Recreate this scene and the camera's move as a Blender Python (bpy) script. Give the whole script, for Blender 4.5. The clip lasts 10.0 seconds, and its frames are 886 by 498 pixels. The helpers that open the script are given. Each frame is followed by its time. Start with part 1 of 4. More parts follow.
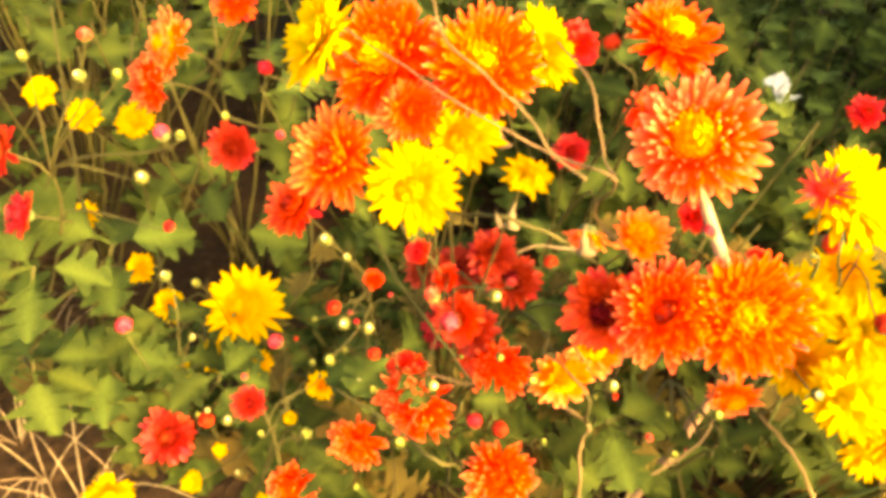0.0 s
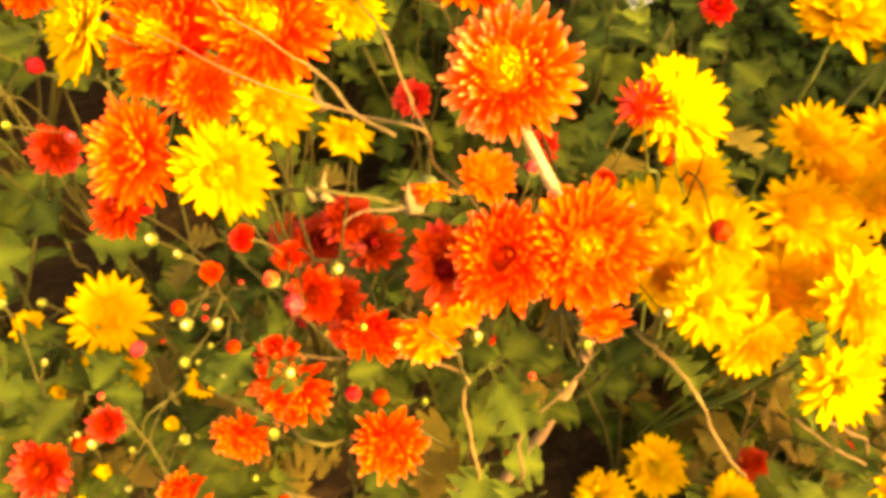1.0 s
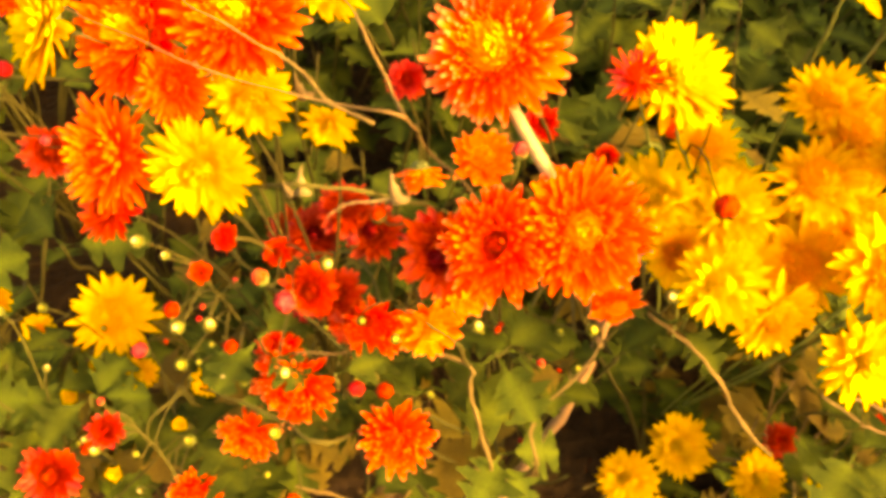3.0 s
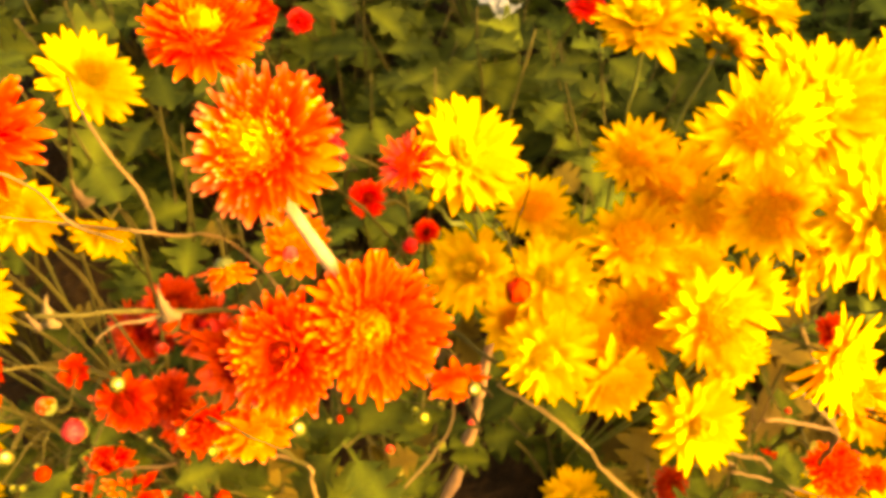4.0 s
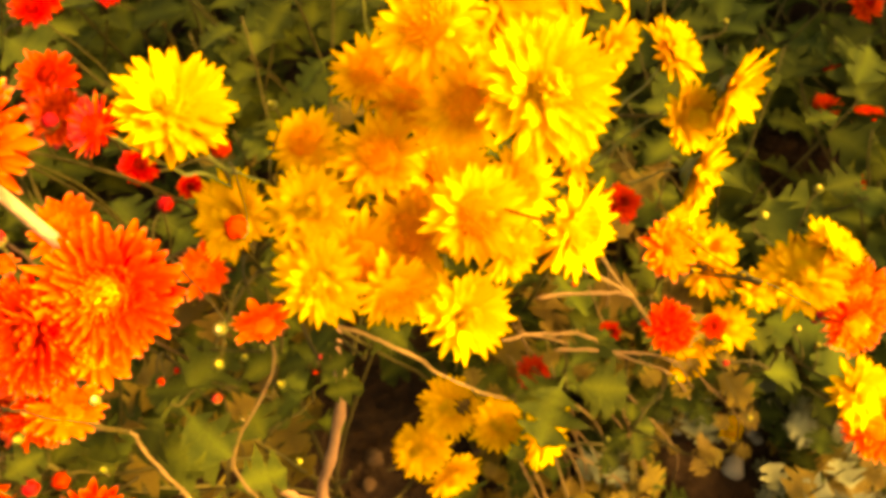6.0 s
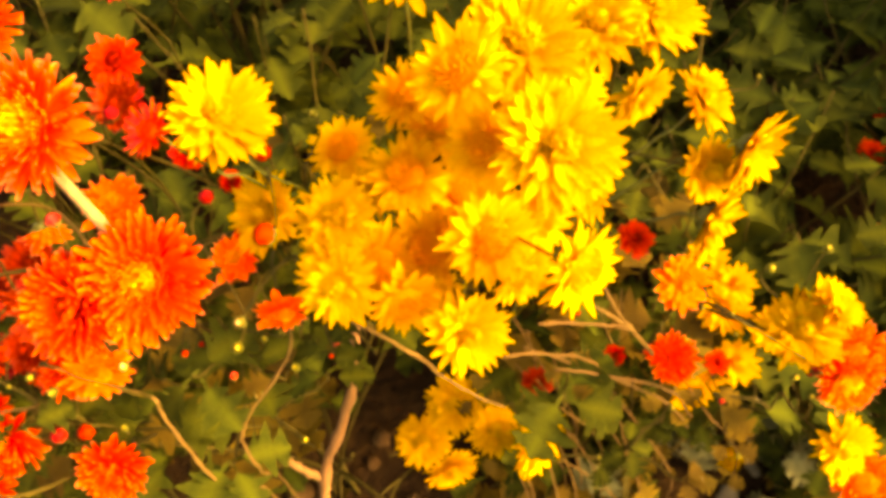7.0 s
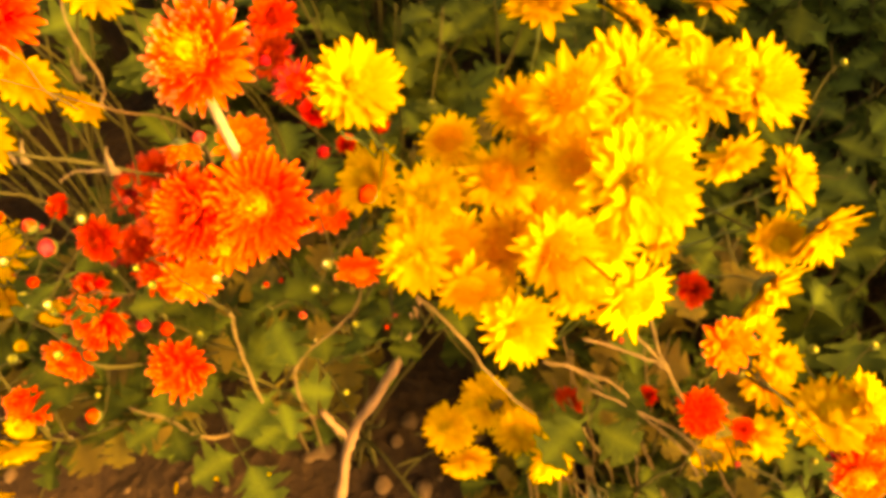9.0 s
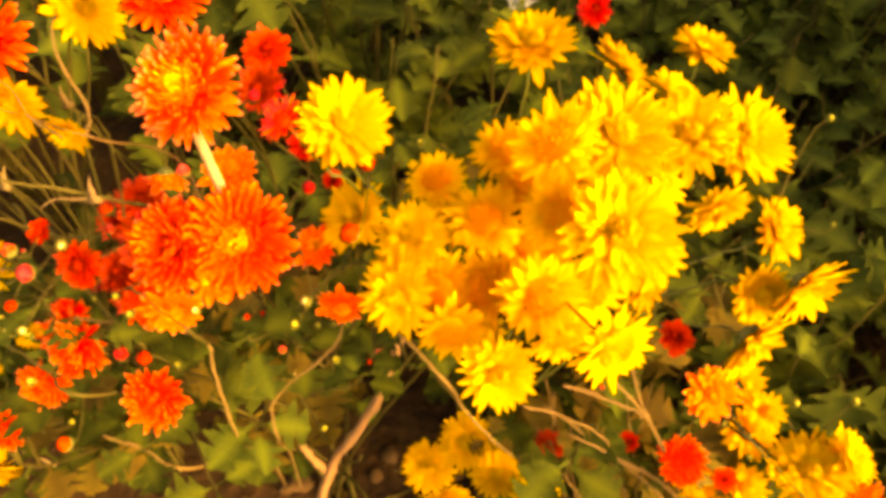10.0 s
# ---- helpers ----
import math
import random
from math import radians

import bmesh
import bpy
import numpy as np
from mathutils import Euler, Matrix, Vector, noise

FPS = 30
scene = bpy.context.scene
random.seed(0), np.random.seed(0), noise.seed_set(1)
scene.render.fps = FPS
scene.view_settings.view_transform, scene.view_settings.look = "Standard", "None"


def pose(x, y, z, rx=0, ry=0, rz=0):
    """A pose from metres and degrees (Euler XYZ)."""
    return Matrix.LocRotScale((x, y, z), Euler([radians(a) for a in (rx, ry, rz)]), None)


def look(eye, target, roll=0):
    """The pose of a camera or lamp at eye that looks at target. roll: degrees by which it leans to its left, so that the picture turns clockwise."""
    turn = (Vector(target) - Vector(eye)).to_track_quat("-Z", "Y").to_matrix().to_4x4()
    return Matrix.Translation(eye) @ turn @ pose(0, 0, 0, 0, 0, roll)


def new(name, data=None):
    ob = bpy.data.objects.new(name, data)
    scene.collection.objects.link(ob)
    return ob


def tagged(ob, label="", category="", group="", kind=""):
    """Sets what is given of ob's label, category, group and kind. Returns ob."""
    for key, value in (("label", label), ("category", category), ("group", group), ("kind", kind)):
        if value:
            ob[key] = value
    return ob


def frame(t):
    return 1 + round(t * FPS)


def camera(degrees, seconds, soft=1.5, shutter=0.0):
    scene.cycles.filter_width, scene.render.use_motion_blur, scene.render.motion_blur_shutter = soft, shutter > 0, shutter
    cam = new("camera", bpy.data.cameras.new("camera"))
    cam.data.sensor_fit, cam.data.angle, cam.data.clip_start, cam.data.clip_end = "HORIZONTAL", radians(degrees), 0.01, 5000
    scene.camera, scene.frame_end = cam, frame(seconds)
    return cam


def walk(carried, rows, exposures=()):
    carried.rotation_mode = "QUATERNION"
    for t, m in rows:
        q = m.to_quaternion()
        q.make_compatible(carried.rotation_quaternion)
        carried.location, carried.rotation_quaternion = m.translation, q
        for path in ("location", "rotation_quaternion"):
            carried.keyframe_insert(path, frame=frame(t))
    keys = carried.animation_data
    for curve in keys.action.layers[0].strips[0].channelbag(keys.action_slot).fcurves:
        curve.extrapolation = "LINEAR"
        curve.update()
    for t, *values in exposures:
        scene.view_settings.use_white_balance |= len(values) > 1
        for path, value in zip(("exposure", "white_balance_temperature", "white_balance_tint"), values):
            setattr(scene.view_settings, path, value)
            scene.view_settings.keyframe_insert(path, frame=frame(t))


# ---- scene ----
cam = camera(59.9, 10.0, soft=4.4)
PATH = [
    (0, (0.056, 0.07, 0.902), (0.27, 1.51, -0.469), 10.2),
    (0.5, (0.106, 0.078, 0.91), (0.425, 1.492, -0.468), 5.0),
    (1, (0.106, 0.087, 0.9), (0.499, 1.403, -0.554), 6.0),
    (1.5, (0.108, 0.105, 0.882), (0.438, 1.394, -0.612), 3.2),
    (2, (0.124, 0.1, 0.896), (0.393, 1.402, -0.599), 0.7),
    (2.2, (0.124, 0.094, 0.899), (0.395, 1.406, -0.586), 0.7),
    (3.3, (0.131, 0.106, 0.891), (0.493, 1.38, -0.607), 2.0),
    (3.5, (0.147, 0.112, 0.892), (0.548, 1.395, -0.589), 2.1),
    (4, (0.203, 0.114, 0.897), (0.655, 1.422, -0.547), -0.4),
    (4.5, (0.185, 0.128, 0.864), (0.523, 1.363, -0.673), -2.5),
    (5, (0.176, 0.14, 0.849), (0.606, 1.348, -0.686), 2.7),
    (5.5, (0.249, 0.111, 0.881), (0.746, 1.312, -0.638), -4.1),
    (6, (0.287, 0.063, 0.898), (0.787, 1.209, -0.663), -8.7),
    (6.2, (0.293, 0.054, 0.909), (0.778, 1.25, -0.619), -10.4),
    (7.3, (0.302, 0.056, 0.932), (0.641, 1.212, -0.664), -3.4),
    (7.5, (0.298, 0.058, 0.93), (0.611, 1.224, -0.664), -2.3),
    (8, (0.298, 0.045, 0.937), (0.599, 1.24, -0.639), 1.0),
    (8.5, (0.297, 0.033, 0.946), (0.494, 1.276, -0.608), 0.7),
    (9, (0.289, 0.02, 0.959), (0.51, 1.25, -0.603), 2.4),
    (9.5, (0.282, 0.0, 0.973), (0.465, 1.224, -0.598), 6.0),
    (10, (0.296, 0.026, 0.962), (0.54, 1.311, -0.551), 5.0),
]
walk(cam, [(t, look(eye, target, roll)) for t, eye, target, roll in PATH],
     exposures=[(0.0, 3.80, 10500, 4), (1.0, 3.54, 21000, 8), (1.5, 3.79, 19000, 3), (2.0, 3.51, 24000, 5), (3.3, 3.34, 34000, 12), (5.0, 3.22, 40000, 13), (6.0, 2.99, 40000, 19), (8.0, 2.88, 40000, 20), (10.0, 2.93, 40000, 19)])

# ---- light: low warm sun from the side, open sky ----
SUN = Vector((0.70, -0.50, 0.50)).normalized()
world = bpy.data.worlds.new("sky")
scene.world = world
world.use_nodes = True
sky = world.node_tree.nodes.new("ShaderNodeTexSky")
sky.sky_type, sky.sun_disc = "NISHITA", False
sky.air_density, sky.dust_density, sky.ozone_density = 1.0, 7.0, 0.0
sky.sun_elevation = math.asin(SUN.z)
sky.sun_rotation = math.atan2(SUN.x, SUN.y)
world.node_tree.links.new(sky.outputs[0], world.node_tree.nodes["Background"].inputs[0])
world.node_tree.nodes["Background"].inputs[1].default_value = 0.15
lamp = bpy.data.lights.new("sun", "SUN")
lamp.energy, lamp.angle, lamp.color = 1.65, radians(12), (1.0, 0.73, 0.43)
sun = new("sun", lamp)
sun.matrix_world = look(SUN * 20, (0, 0, 0))


# ---- materials ----
def base_material(name):
    m = bpy.data.materials.new(name)
    m.use_nodes = True
    n = m.node_tree.nodes
    return m, n, m.node_tree.links, n["Principled BSDF"], n["Material Output"]


def ramp(n, stops):
    r = n.new("ShaderNodeValToRGB")
    r.color_ramp.elements[0].position, r.color_ramp.elements[0].color = stops[0][0], (*stops[0][1], 1)
    r.color_ramp.elements[1].position, r.color_ramp.elements[1].color = stops[-1][0], (*stops[-1][1], 1)
    for p, c in stops[1:-1]:
        r.color_ramp.elements.new(p).color = (*c, 1)
    return r


def leafy(name, stops, across, rough=0.5, thin=0.35, bump=0.15, grain=900.0, vary=0.16, gloss=0.35):
    """Thin plant tissue: colour runs along the attribute 'along', each piece differs a little, light shines through."""
    m, n, l, p, out = base_material(name)
    at = n.new("ShaderNodeAttribute")
    at.attribute_name = "along"
    r = ramp(n, stops)
    l.new(at.outputs["Fac"], r.inputs[0])
    co = n.new("ShaderNodeTexCoord")
    big = n.new("ShaderNodeTexNoise")
    big.inputs["Scale"].default_value = across
    fine = n.new("ShaderNodeTexNoise")
    fine.inputs["Scale"].default_value, fine.inputs["Detail"].default_value = grain, 4
    for t in (big, fine):
        l.new(co.outputs["Object"], t.inputs["Vector"])
    info = n.new("ShaderNodeObjectInfo")
    isl = n.new("ShaderNodeNewGeometry")
    add = n.new("ShaderNodeMath")
    add.operation = "ADD"
    l.new(info.outputs["Random"], add.inputs[0])
    l.new(isl.outputs["Random Per Island"], add.inputs[1])
    val = n.new("ShaderNodeMapRange")
    val.inputs["From Max"].default_value = 2.0
    val.inputs["To Min"].default_value, val.inputs["To Max"].default_value = 1 - vary, 1 + vary
    l.new(add.outputs[0], val.inputs["Value"])
    spot = n.new("ShaderNodeMapRange")
    spot.inputs["From Min"].default_value, spot.inputs["From Max"].default_value = 0.3, 0.7
    spot.inputs["To Min"].default_value, spot.inputs["To Max"].default_value = 0.8, 1.15
    l.new(big.outputs["Fac"], spot.inputs["Value"])
    mul = n.new("ShaderNodeMath")
    mul.operation = "MULTIPLY"
    l.new(val.outputs[0], mul.inputs[0])
    l.new(spot.outputs[0], mul.inputs[1])
    hue = n.new("ShaderNodeHueSaturation")
    l.new(mul.outputs[0], hue.inputs["Value"])
    shift = n.new("ShaderNodeMapRange")
    shift.inputs["To Min"].default_value, shift.inputs["To Max"].default_value = 0.492, 0.508
    l.new(info.outputs["Random"], shift.inputs["Value"])
    l.new(shift.outputs[0], hue.inputs["Hue"])
    l.new(r.outputs[0], hue.inputs["Color"])
    l.new(hue.outputs[0], p.inputs["Base Color"])
    p.inputs["Roughness"].default_value = rough
    p.inputs["Specular IOR Level"].default_value = gloss
    b = n.new("ShaderNodeBump")
    b.inputs["Strength"].default_value, b.inputs["Distance"].default_value = bump, 0.002
    l.new(fine.outputs["Fac"], b.inputs["Height"])
    l.new(b.outputs[0], p.inputs["Normal"])
    tr = n.new("ShaderNodeBsdfTranslucent")
    l.new(hue.outputs[0], tr.inputs["Color"])
    mix = n.new("ShaderNodeMixShader")
    mix.inputs[0].default_value = thin
    l.new(p.outputs[0], mix.inputs[1])
    l.new(tr.outputs[0], mix.inputs[2])
    l.new(mix.outputs[0], out.inputs["Surface"])
    return m


def earthy(name, stops, coarse, fine_scale, rough=0.95, bump=0.6, depth=0.01):
    m, n, l, p, out = base_material(name)
    co = n.new("ShaderNodeTexCoord")
    a, b = n.new("ShaderNodeTexNoise"), n.new("ShaderNodeTexNoise")
    a.inputs["Scale"].default_value, a.inputs["Detail"].default_value = coarse, 6
    b.inputs["Scale"].default_value, b.inputs["Detail"].default_value = fine_scale, 8
    for t in (a, b):
        l.new(co.outputs["Object"], t.inputs["Vector"])
    mx = n.new("ShaderNodeMath")
    mx.operation = "MULTIPLY_ADD"
    mx.inputs[1].default_value, mx.inputs[2].default_value = 0.5, 0.0
    l.new(b.outputs["Fac"], mx.inputs[0])
    ad = n.new("ShaderNodeMath")
    ad.operation = "MULTIPLY_ADD"
    ad.inputs[1].default_value = 0.5
    l.new(a.outputs["Fac"], ad.inputs[0])
    l.new(mx.outputs[0], ad.inputs[2])
    r = ramp(n, stops)
    l.new(ad.outputs[0], r.inputs[0])
    l.new(r.outputs[0], p.inputs["Base Color"])
    p.inputs["Roughness"].default_value = rough
    p.inputs["Specular IOR Level"].default_value = 0.12
    bp = n.new("ShaderNodeBump")
    bp.inputs["Strength"].default_value, bp.inputs["Distance"].default_value = bump, depth
    l.new(b.outputs["Fac"], bp.inputs["Height"])
    l.new(bp.outputs[0], p.inputs["Normal"])
    return m


PETAL = {
    "orange": leafy("orange petal", [(0.0, (0.70, 0.028, 0.006)), (0.5, (0.84, 0.034, 0.009)), (0.78, (0.88, 0.046, 0.014)), (0.92, (0.90, 0.10, 0.035)), (1.0, (0.92, 0.27, 0.12))], 60, 0.55, 0.52, gloss=0.15),
    "gold": leafy("light orange petal", [(0.0, (0.80, 0.14, 0.006)), (0.5, (0.84, 0.085, 0.010)), (0.75, (0.86, 0.090, 0.018)), (0.9, (0.88, 0.15, 0.045)), (1.0, (0.90, 0.30, 0.13))], 60, 0.55, 0.4, gloss=0.15),
    "vermilion": leafy("vermilion petal", [(0.0, (0.60, 0.028, 0.005)), (0.6, (0.80, 0.048, 0.009)), (1.0, (0.84, 0.12, 0.03))], 60, 0.5, 0.45),
    "orange_in": leafy("inner orange petal", [(0.0, (0.60, 0.022, 0.005)), (0.6, (0.82, 0.030, 0.008)), (0.88, (0.86, 0.048, 0.014)), (1.0, (0.89, 0.12, 0.04))], 60, 0.55, 0.5, gloss=0.12),
    "orange_heart": leafy("yellow orange petal", [(0.0, (0.80, 0.22, 0.005)), (0.6, (0.82, 0.34, 0.006)), (1.0, (0.84, 0.43, 0.012))], 60, 0.5, 0.5),
    "redheart": leafy("dark red petal", [(0.0, (0.30, 0.006, 0.003)), (0.6, (0.64, 0.013, 0.006)), (0.88, (0.78, 0.028, 0.010)), (1.0, (0.86, 0.13, 0.045))], 60, 0.5, 0.45),
    "yellow": leafy("yellow petal", [(0.0, (0.60, 0.315, 0.003)), (0.5, (0.62, 0.36, 0.003)), (1.0, (0.64, 0.40, 0.006))], 50, 0.55, 0.62, vary=0.24, gloss=0.12),
    "yellow_heart": leafy("light yellow petal", [(0.0, (0.60, 0.37, 0.003)), (1.0, (0.62, 0.44, 0.006))], 50, 0.6, 0.6, vary=0.15, gloss=0.12),
    "amber": leafy("amber petal", [(0.0, (0.71, 0.32, 0.004)), (0.6, (0.73, 0.40, 0.005)), (1.0, (0.74, 0.45, 0.007))], 50, 0.55, 0.62, gloss=0.15),
    "disc": leafy("amber disc floret", [(0.0, (0.76, 0.27, 0.003)), (0.6, (0.77, 0.36, 0.004)), (1.0, (0.78, 0.42, 0.005))], 70, 0.65, 0.62, gloss=0.1),
    # own crimson of a few flowers; elsewhere red darkened to stand for shade
    "crimson": leafy("crimson petal, red darkened for shade", [(0.0, (0.14, 0.004, 0.003)), (0.6, (0.29, 0.007, 0.005)), (1.0, (0.39, 0.014, 0.008))], 60, 0.55, 0.4),
    "red": leafy("red petal", [(0.0, (0.27, 0.006, 0.004)), (0.6, (0.54, 0.015, 0.007)), (1.0, (0.68, 0.034, 0.014))], 60, 0.5, 0.45),
}
LEAF = leafy("green leaf", [(0.0, (0.050, 0.066, 0.013)), (0.5, (0.023, 0.033, 0.0075)), (1.0, (0.035, 0.046, 0.010))], 30, 0.8, 0.3, 0.5, 200, 0.5, 0.03)
LEAF_GREY = leafy("grey green leaf", [(0.0, (0.075, 0.084, 0.040)), (1.0, (0.105, 0.115, 0.058))], 35, 0.7, 0.25, 0.4, 260, 0.4, 0.2)
LEAF_DRY = leafy("dry leaf", [(0.0, (0.070, 0.049, 0.010)), (1.0, (0.105, 0.072, 0.014))], 35, 0.8, 0.35, 0.5, 220, 0.4, 0.12)
STEM = leafy("green brown stem", [(0.0, (0.038, 0.032, 0.008)), (1.0, (0.033, 0.028, 0.0065))], 40, 0.75, 0.0, 0.4, 500, 0.3, 0.12)
STEM2 = leafy("brown stem", [(0.0, (0.088, 0.053, 0.020)), (1.0, (0.066, 0.040, 0.014))], 40, 0.75, 0.0, 0.5, 500, 0.3, 0.15)
BARK = leafy("woody stem", [(0.0, (0.165, 0.094, 0.044)), (1.0, (0.18, 0.102, 0.048))], 60, 0.8, 0.0, 0.8, 300, 0.2, 0.2)
PALE = leafy("pale dry stalk", [(0.0, (0.20, 0.140, 0.072)), (1.0, (0.27, 0.19, 0.097))], 60, 0.75, 0.0, 0.6, 300, 0.15, 0.2)
TAN = leafy("tan dry bract", [(0.0, (0.13, 0.085, 0.038)), (1.0, (0.19, 0.125, 0.058))], 60, 0.75, 0.1, 0.6, 300, 0.2, 0.15)
SEPAL = leafy("green sepal", [(0.0, (0.05, 0.065, 0.014)), (1.0, (0.08, 0.095, 0.02))], 60, 0.55, 0.15, 0.3, 500, 0.25, 0.35)
BUD_PALE = leafy("pale bud", [(0.0, (0.06, 0.07, 0.012)), (0.6, (0.085, 0.08, 0.016)), (0.93, (0.15, 0.125, 0.03)), (0.99, (0.60, 0.46, 0.22))], 150, 0.55, 0.1, 0.4, 600, 0.25, 0.08)
BUD_GREEN = leafy("green bud", [(0.0, (0.04, 0.055, 0.008)), (0.6, (0.06, 0.07, 0.010)), (0.93, (0.11, 0.11, 0.018)), (0.99, (0.45, 0.38, 0.08))], 150, 0.55, 0.1, 0.4, 600, 0.25, 0.08)
BUD_PINK = leafy("pink bud", [(0.0, (0.10, 0.03, 0.012)), (0.3, (0.32, 0.010, 0.014)), (0.85, (0.42, 0.016, 0.022)), (1.0, (0.58, 0.09, 0.075))], 150, 0.6, 0.1, 0.4, 600, 0.2, 0.08)
BUD_RED = leafy("red bud", [(0.0, (0.20, 0.010, 0.007)), (1.0, (0.44, 0.010, 0.009))], 150, 0.6, 0.15, 0.4, 600, 0.2, 0.1)
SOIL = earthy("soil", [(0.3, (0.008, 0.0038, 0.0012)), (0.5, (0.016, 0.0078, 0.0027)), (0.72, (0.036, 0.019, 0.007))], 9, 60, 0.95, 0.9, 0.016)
CLOD = earthy("brown clod", [(0.3, (0.035, 0.019, 0.008)), (0.5, (0.07, 0.04, 0.018)), (0.7, (0.13, 0.08, 0.04))], 90, 300, 0.95, 0.6, 0.006)
STONE = earthy("grey stone", [(0.3, (0.08, 0.075, 0.05)), (0.5, (0.16, 0.15, 0.11)), (0.7, (0.26, 0.25, 0.19))], 120, 420, 0.85, 0.4, 0.004)
PLASTER = earthy("weathered plaster", [(0.3, (0.13, 0.115, 0.09)), (0.5, (0.20, 0.18, 0.145)), (0.7, (0.26, 0.24, 0.20))], 3, 40, 0.9, 0.4, 0.004)
SCRAP = earthy("pale scrap", [(0.3, (0.06, 0.07, 0.08)), (0.7, (0.13, 0.15, 0.17))], 40, 150, 0.7, 0.3, 0.003)


# ---- mesh helpers ----
def mesh_of(name, verts, faces, mat, along=None, smooth=True):
    me = bpy.data.meshes.new(name)
    me.from_pydata([tuple(v) for v in verts], [], faces)
    me.materials.append(mat)
    if along is not None:
        me.attributes.new("along", "FLOAT", "POINT").data.foreach_set("value", np.asarray(along, dtype=np.float32))
    if smooth:
        me.polygons.foreach_set("use_smooth", [True] * len(me.polygons))
    me.update()
    return me


def child(name, me, parent, m=None, label=""):
    ob = new(name, me)
    ob.parent = parent
    if m is not None:
        ob.matrix_basis = m
    return tagged(ob, label)


def frame_to(place, normal, spin=0.0):
    """A pose whose z axis is the given normal."""
    q = Vector((0, 0, 1)).rotation_difference(Vector(normal).normalized())
    return Matrix.Translation(place) @ q.to_matrix().to_4x4() @ Matrix.Rotation(spin, 4, "Z")


def tube(points, r0, r1, sides=6, knobs=True):
    """A tapered tube along the points, closed at its ends: vertices, faces, along."""
    pts = [Vector(p) for p in points]
    verts, faces, along = [], [], []
    k = len(pts)
    side = Vector((0.3, 0.9, 0.2))
    for i, p in enumerate(pts):
        d = (pts[min(i + 1, k - 1)] - pts[max(i - 1, 0)]).normalized()
        a = (side - d * side.dot(d)).normalized()
        b = d.cross(a)
        f = i / (k - 1)
        r = r0 + (r1 - r0) * f
        if knobs and 0 < i < k - 1:
            r *= 1.25 if i % 4 == 0 else 0.93
            p = p + (a * noise.noise(p * 90) + b * noise.noise(p * 90 + Vector((7, 3, 1)))) * min(1.4 * max(r0, r1), 0.003)
        for j in range(sides):
            w = 2 * math.pi * j / sides
            verts.append(p + (a * math.cos(w) + b * math.sin(w)) * r)
            along.append(f)
    for i in range(k - 1):
        for j in range(sides):
            j2 = (j + 1) % sides
            faces.append((i * sides + j, i * sides + j2, (i + 1) * sides + j2, (i + 1) * sides + j))
    faces.append(tuple(range(sides))[::-1])
    faces.append(tuple(range((k - 1) * sides, k * sides)))
    return verts, faces, along


def bezier(a, b, c, d, k=12):
    a, b, c, d = (Vector(v) for v in (a, b, c, d))
    return [a * (1 - u) ** 3 + b * 3 * u * (1 - u) ** 2 + c * 3 * u * u * (1 - u) + d * u ** 3 for u in (i / (k - 1) for i in range(k))]


def smooth_line(points, k=6):
    """A smooth line through the points."""
    p = [Vector(v) for v in points]
    p = [p[0] * 2 - p[1]] + p + [p[-1] * 2 - p[-2]]
    out = []
    for i in range(1, len(p) - 2):
        for j in range(k):
            u = j / k
            out.append(0.5 * (2 * p[i] + (p[i + 1] - p[i - 1]) * u + (2 * p[i - 1] - 5 * p[i] + 4 * p[i + 1] - p[i + 2]) * u * u
                              + (3 * p[i] - p[i - 1] - 3 * p[i + 1] + p[i + 2]) * u ** 3))
    return out + [p[-2]]


def petal_shape(length, width, tip, cup, curl, rnd, rows=6):
    """One petal along +x, its face to +z. tip: 0 pointed to 1 spoon-like."""
    verts, faces, along = [], [], []
    wob = rnd.uniform(-0.15, 0.15)
    for i in range(rows):
        u = i / (rows - 1)
        if tip > 0.5:
            w = width * (0.38 + 0.62 * u ** 1.3) * (1.0 if u < 0.82 else math.sqrt(max(0.0, 1 - ((u - 0.82) / 0.185) ** 2)) * 0.97 + 0.03)
        else:
            w = width * (0.35 + 0.65 * math.sin(math.pi * min(1, u * 0.62 + 0.14))) * (1.0 if u < 0.75 else max(0.16, 1 - ((u - 0.75) / 0.25) ** 2.4))
        z = curl * length * u * u
        y = wob * width * u * u * 2
        c = cup * width * (0.6 + 0.4 * u)
        verts += [(u * length, y - w / 2, z + c), (u * length + 0.04 * length * (1 - u), y, z), (u * length, y + w / 2, z + c)]
        along += [u, u, u]
    for i in range(rows - 1):
        a = i * 3
        faces += [(a, a + 3, a + 4, a + 1), (a + 1, a + 4, a + 5, a + 2)]
    return verts, faces, along


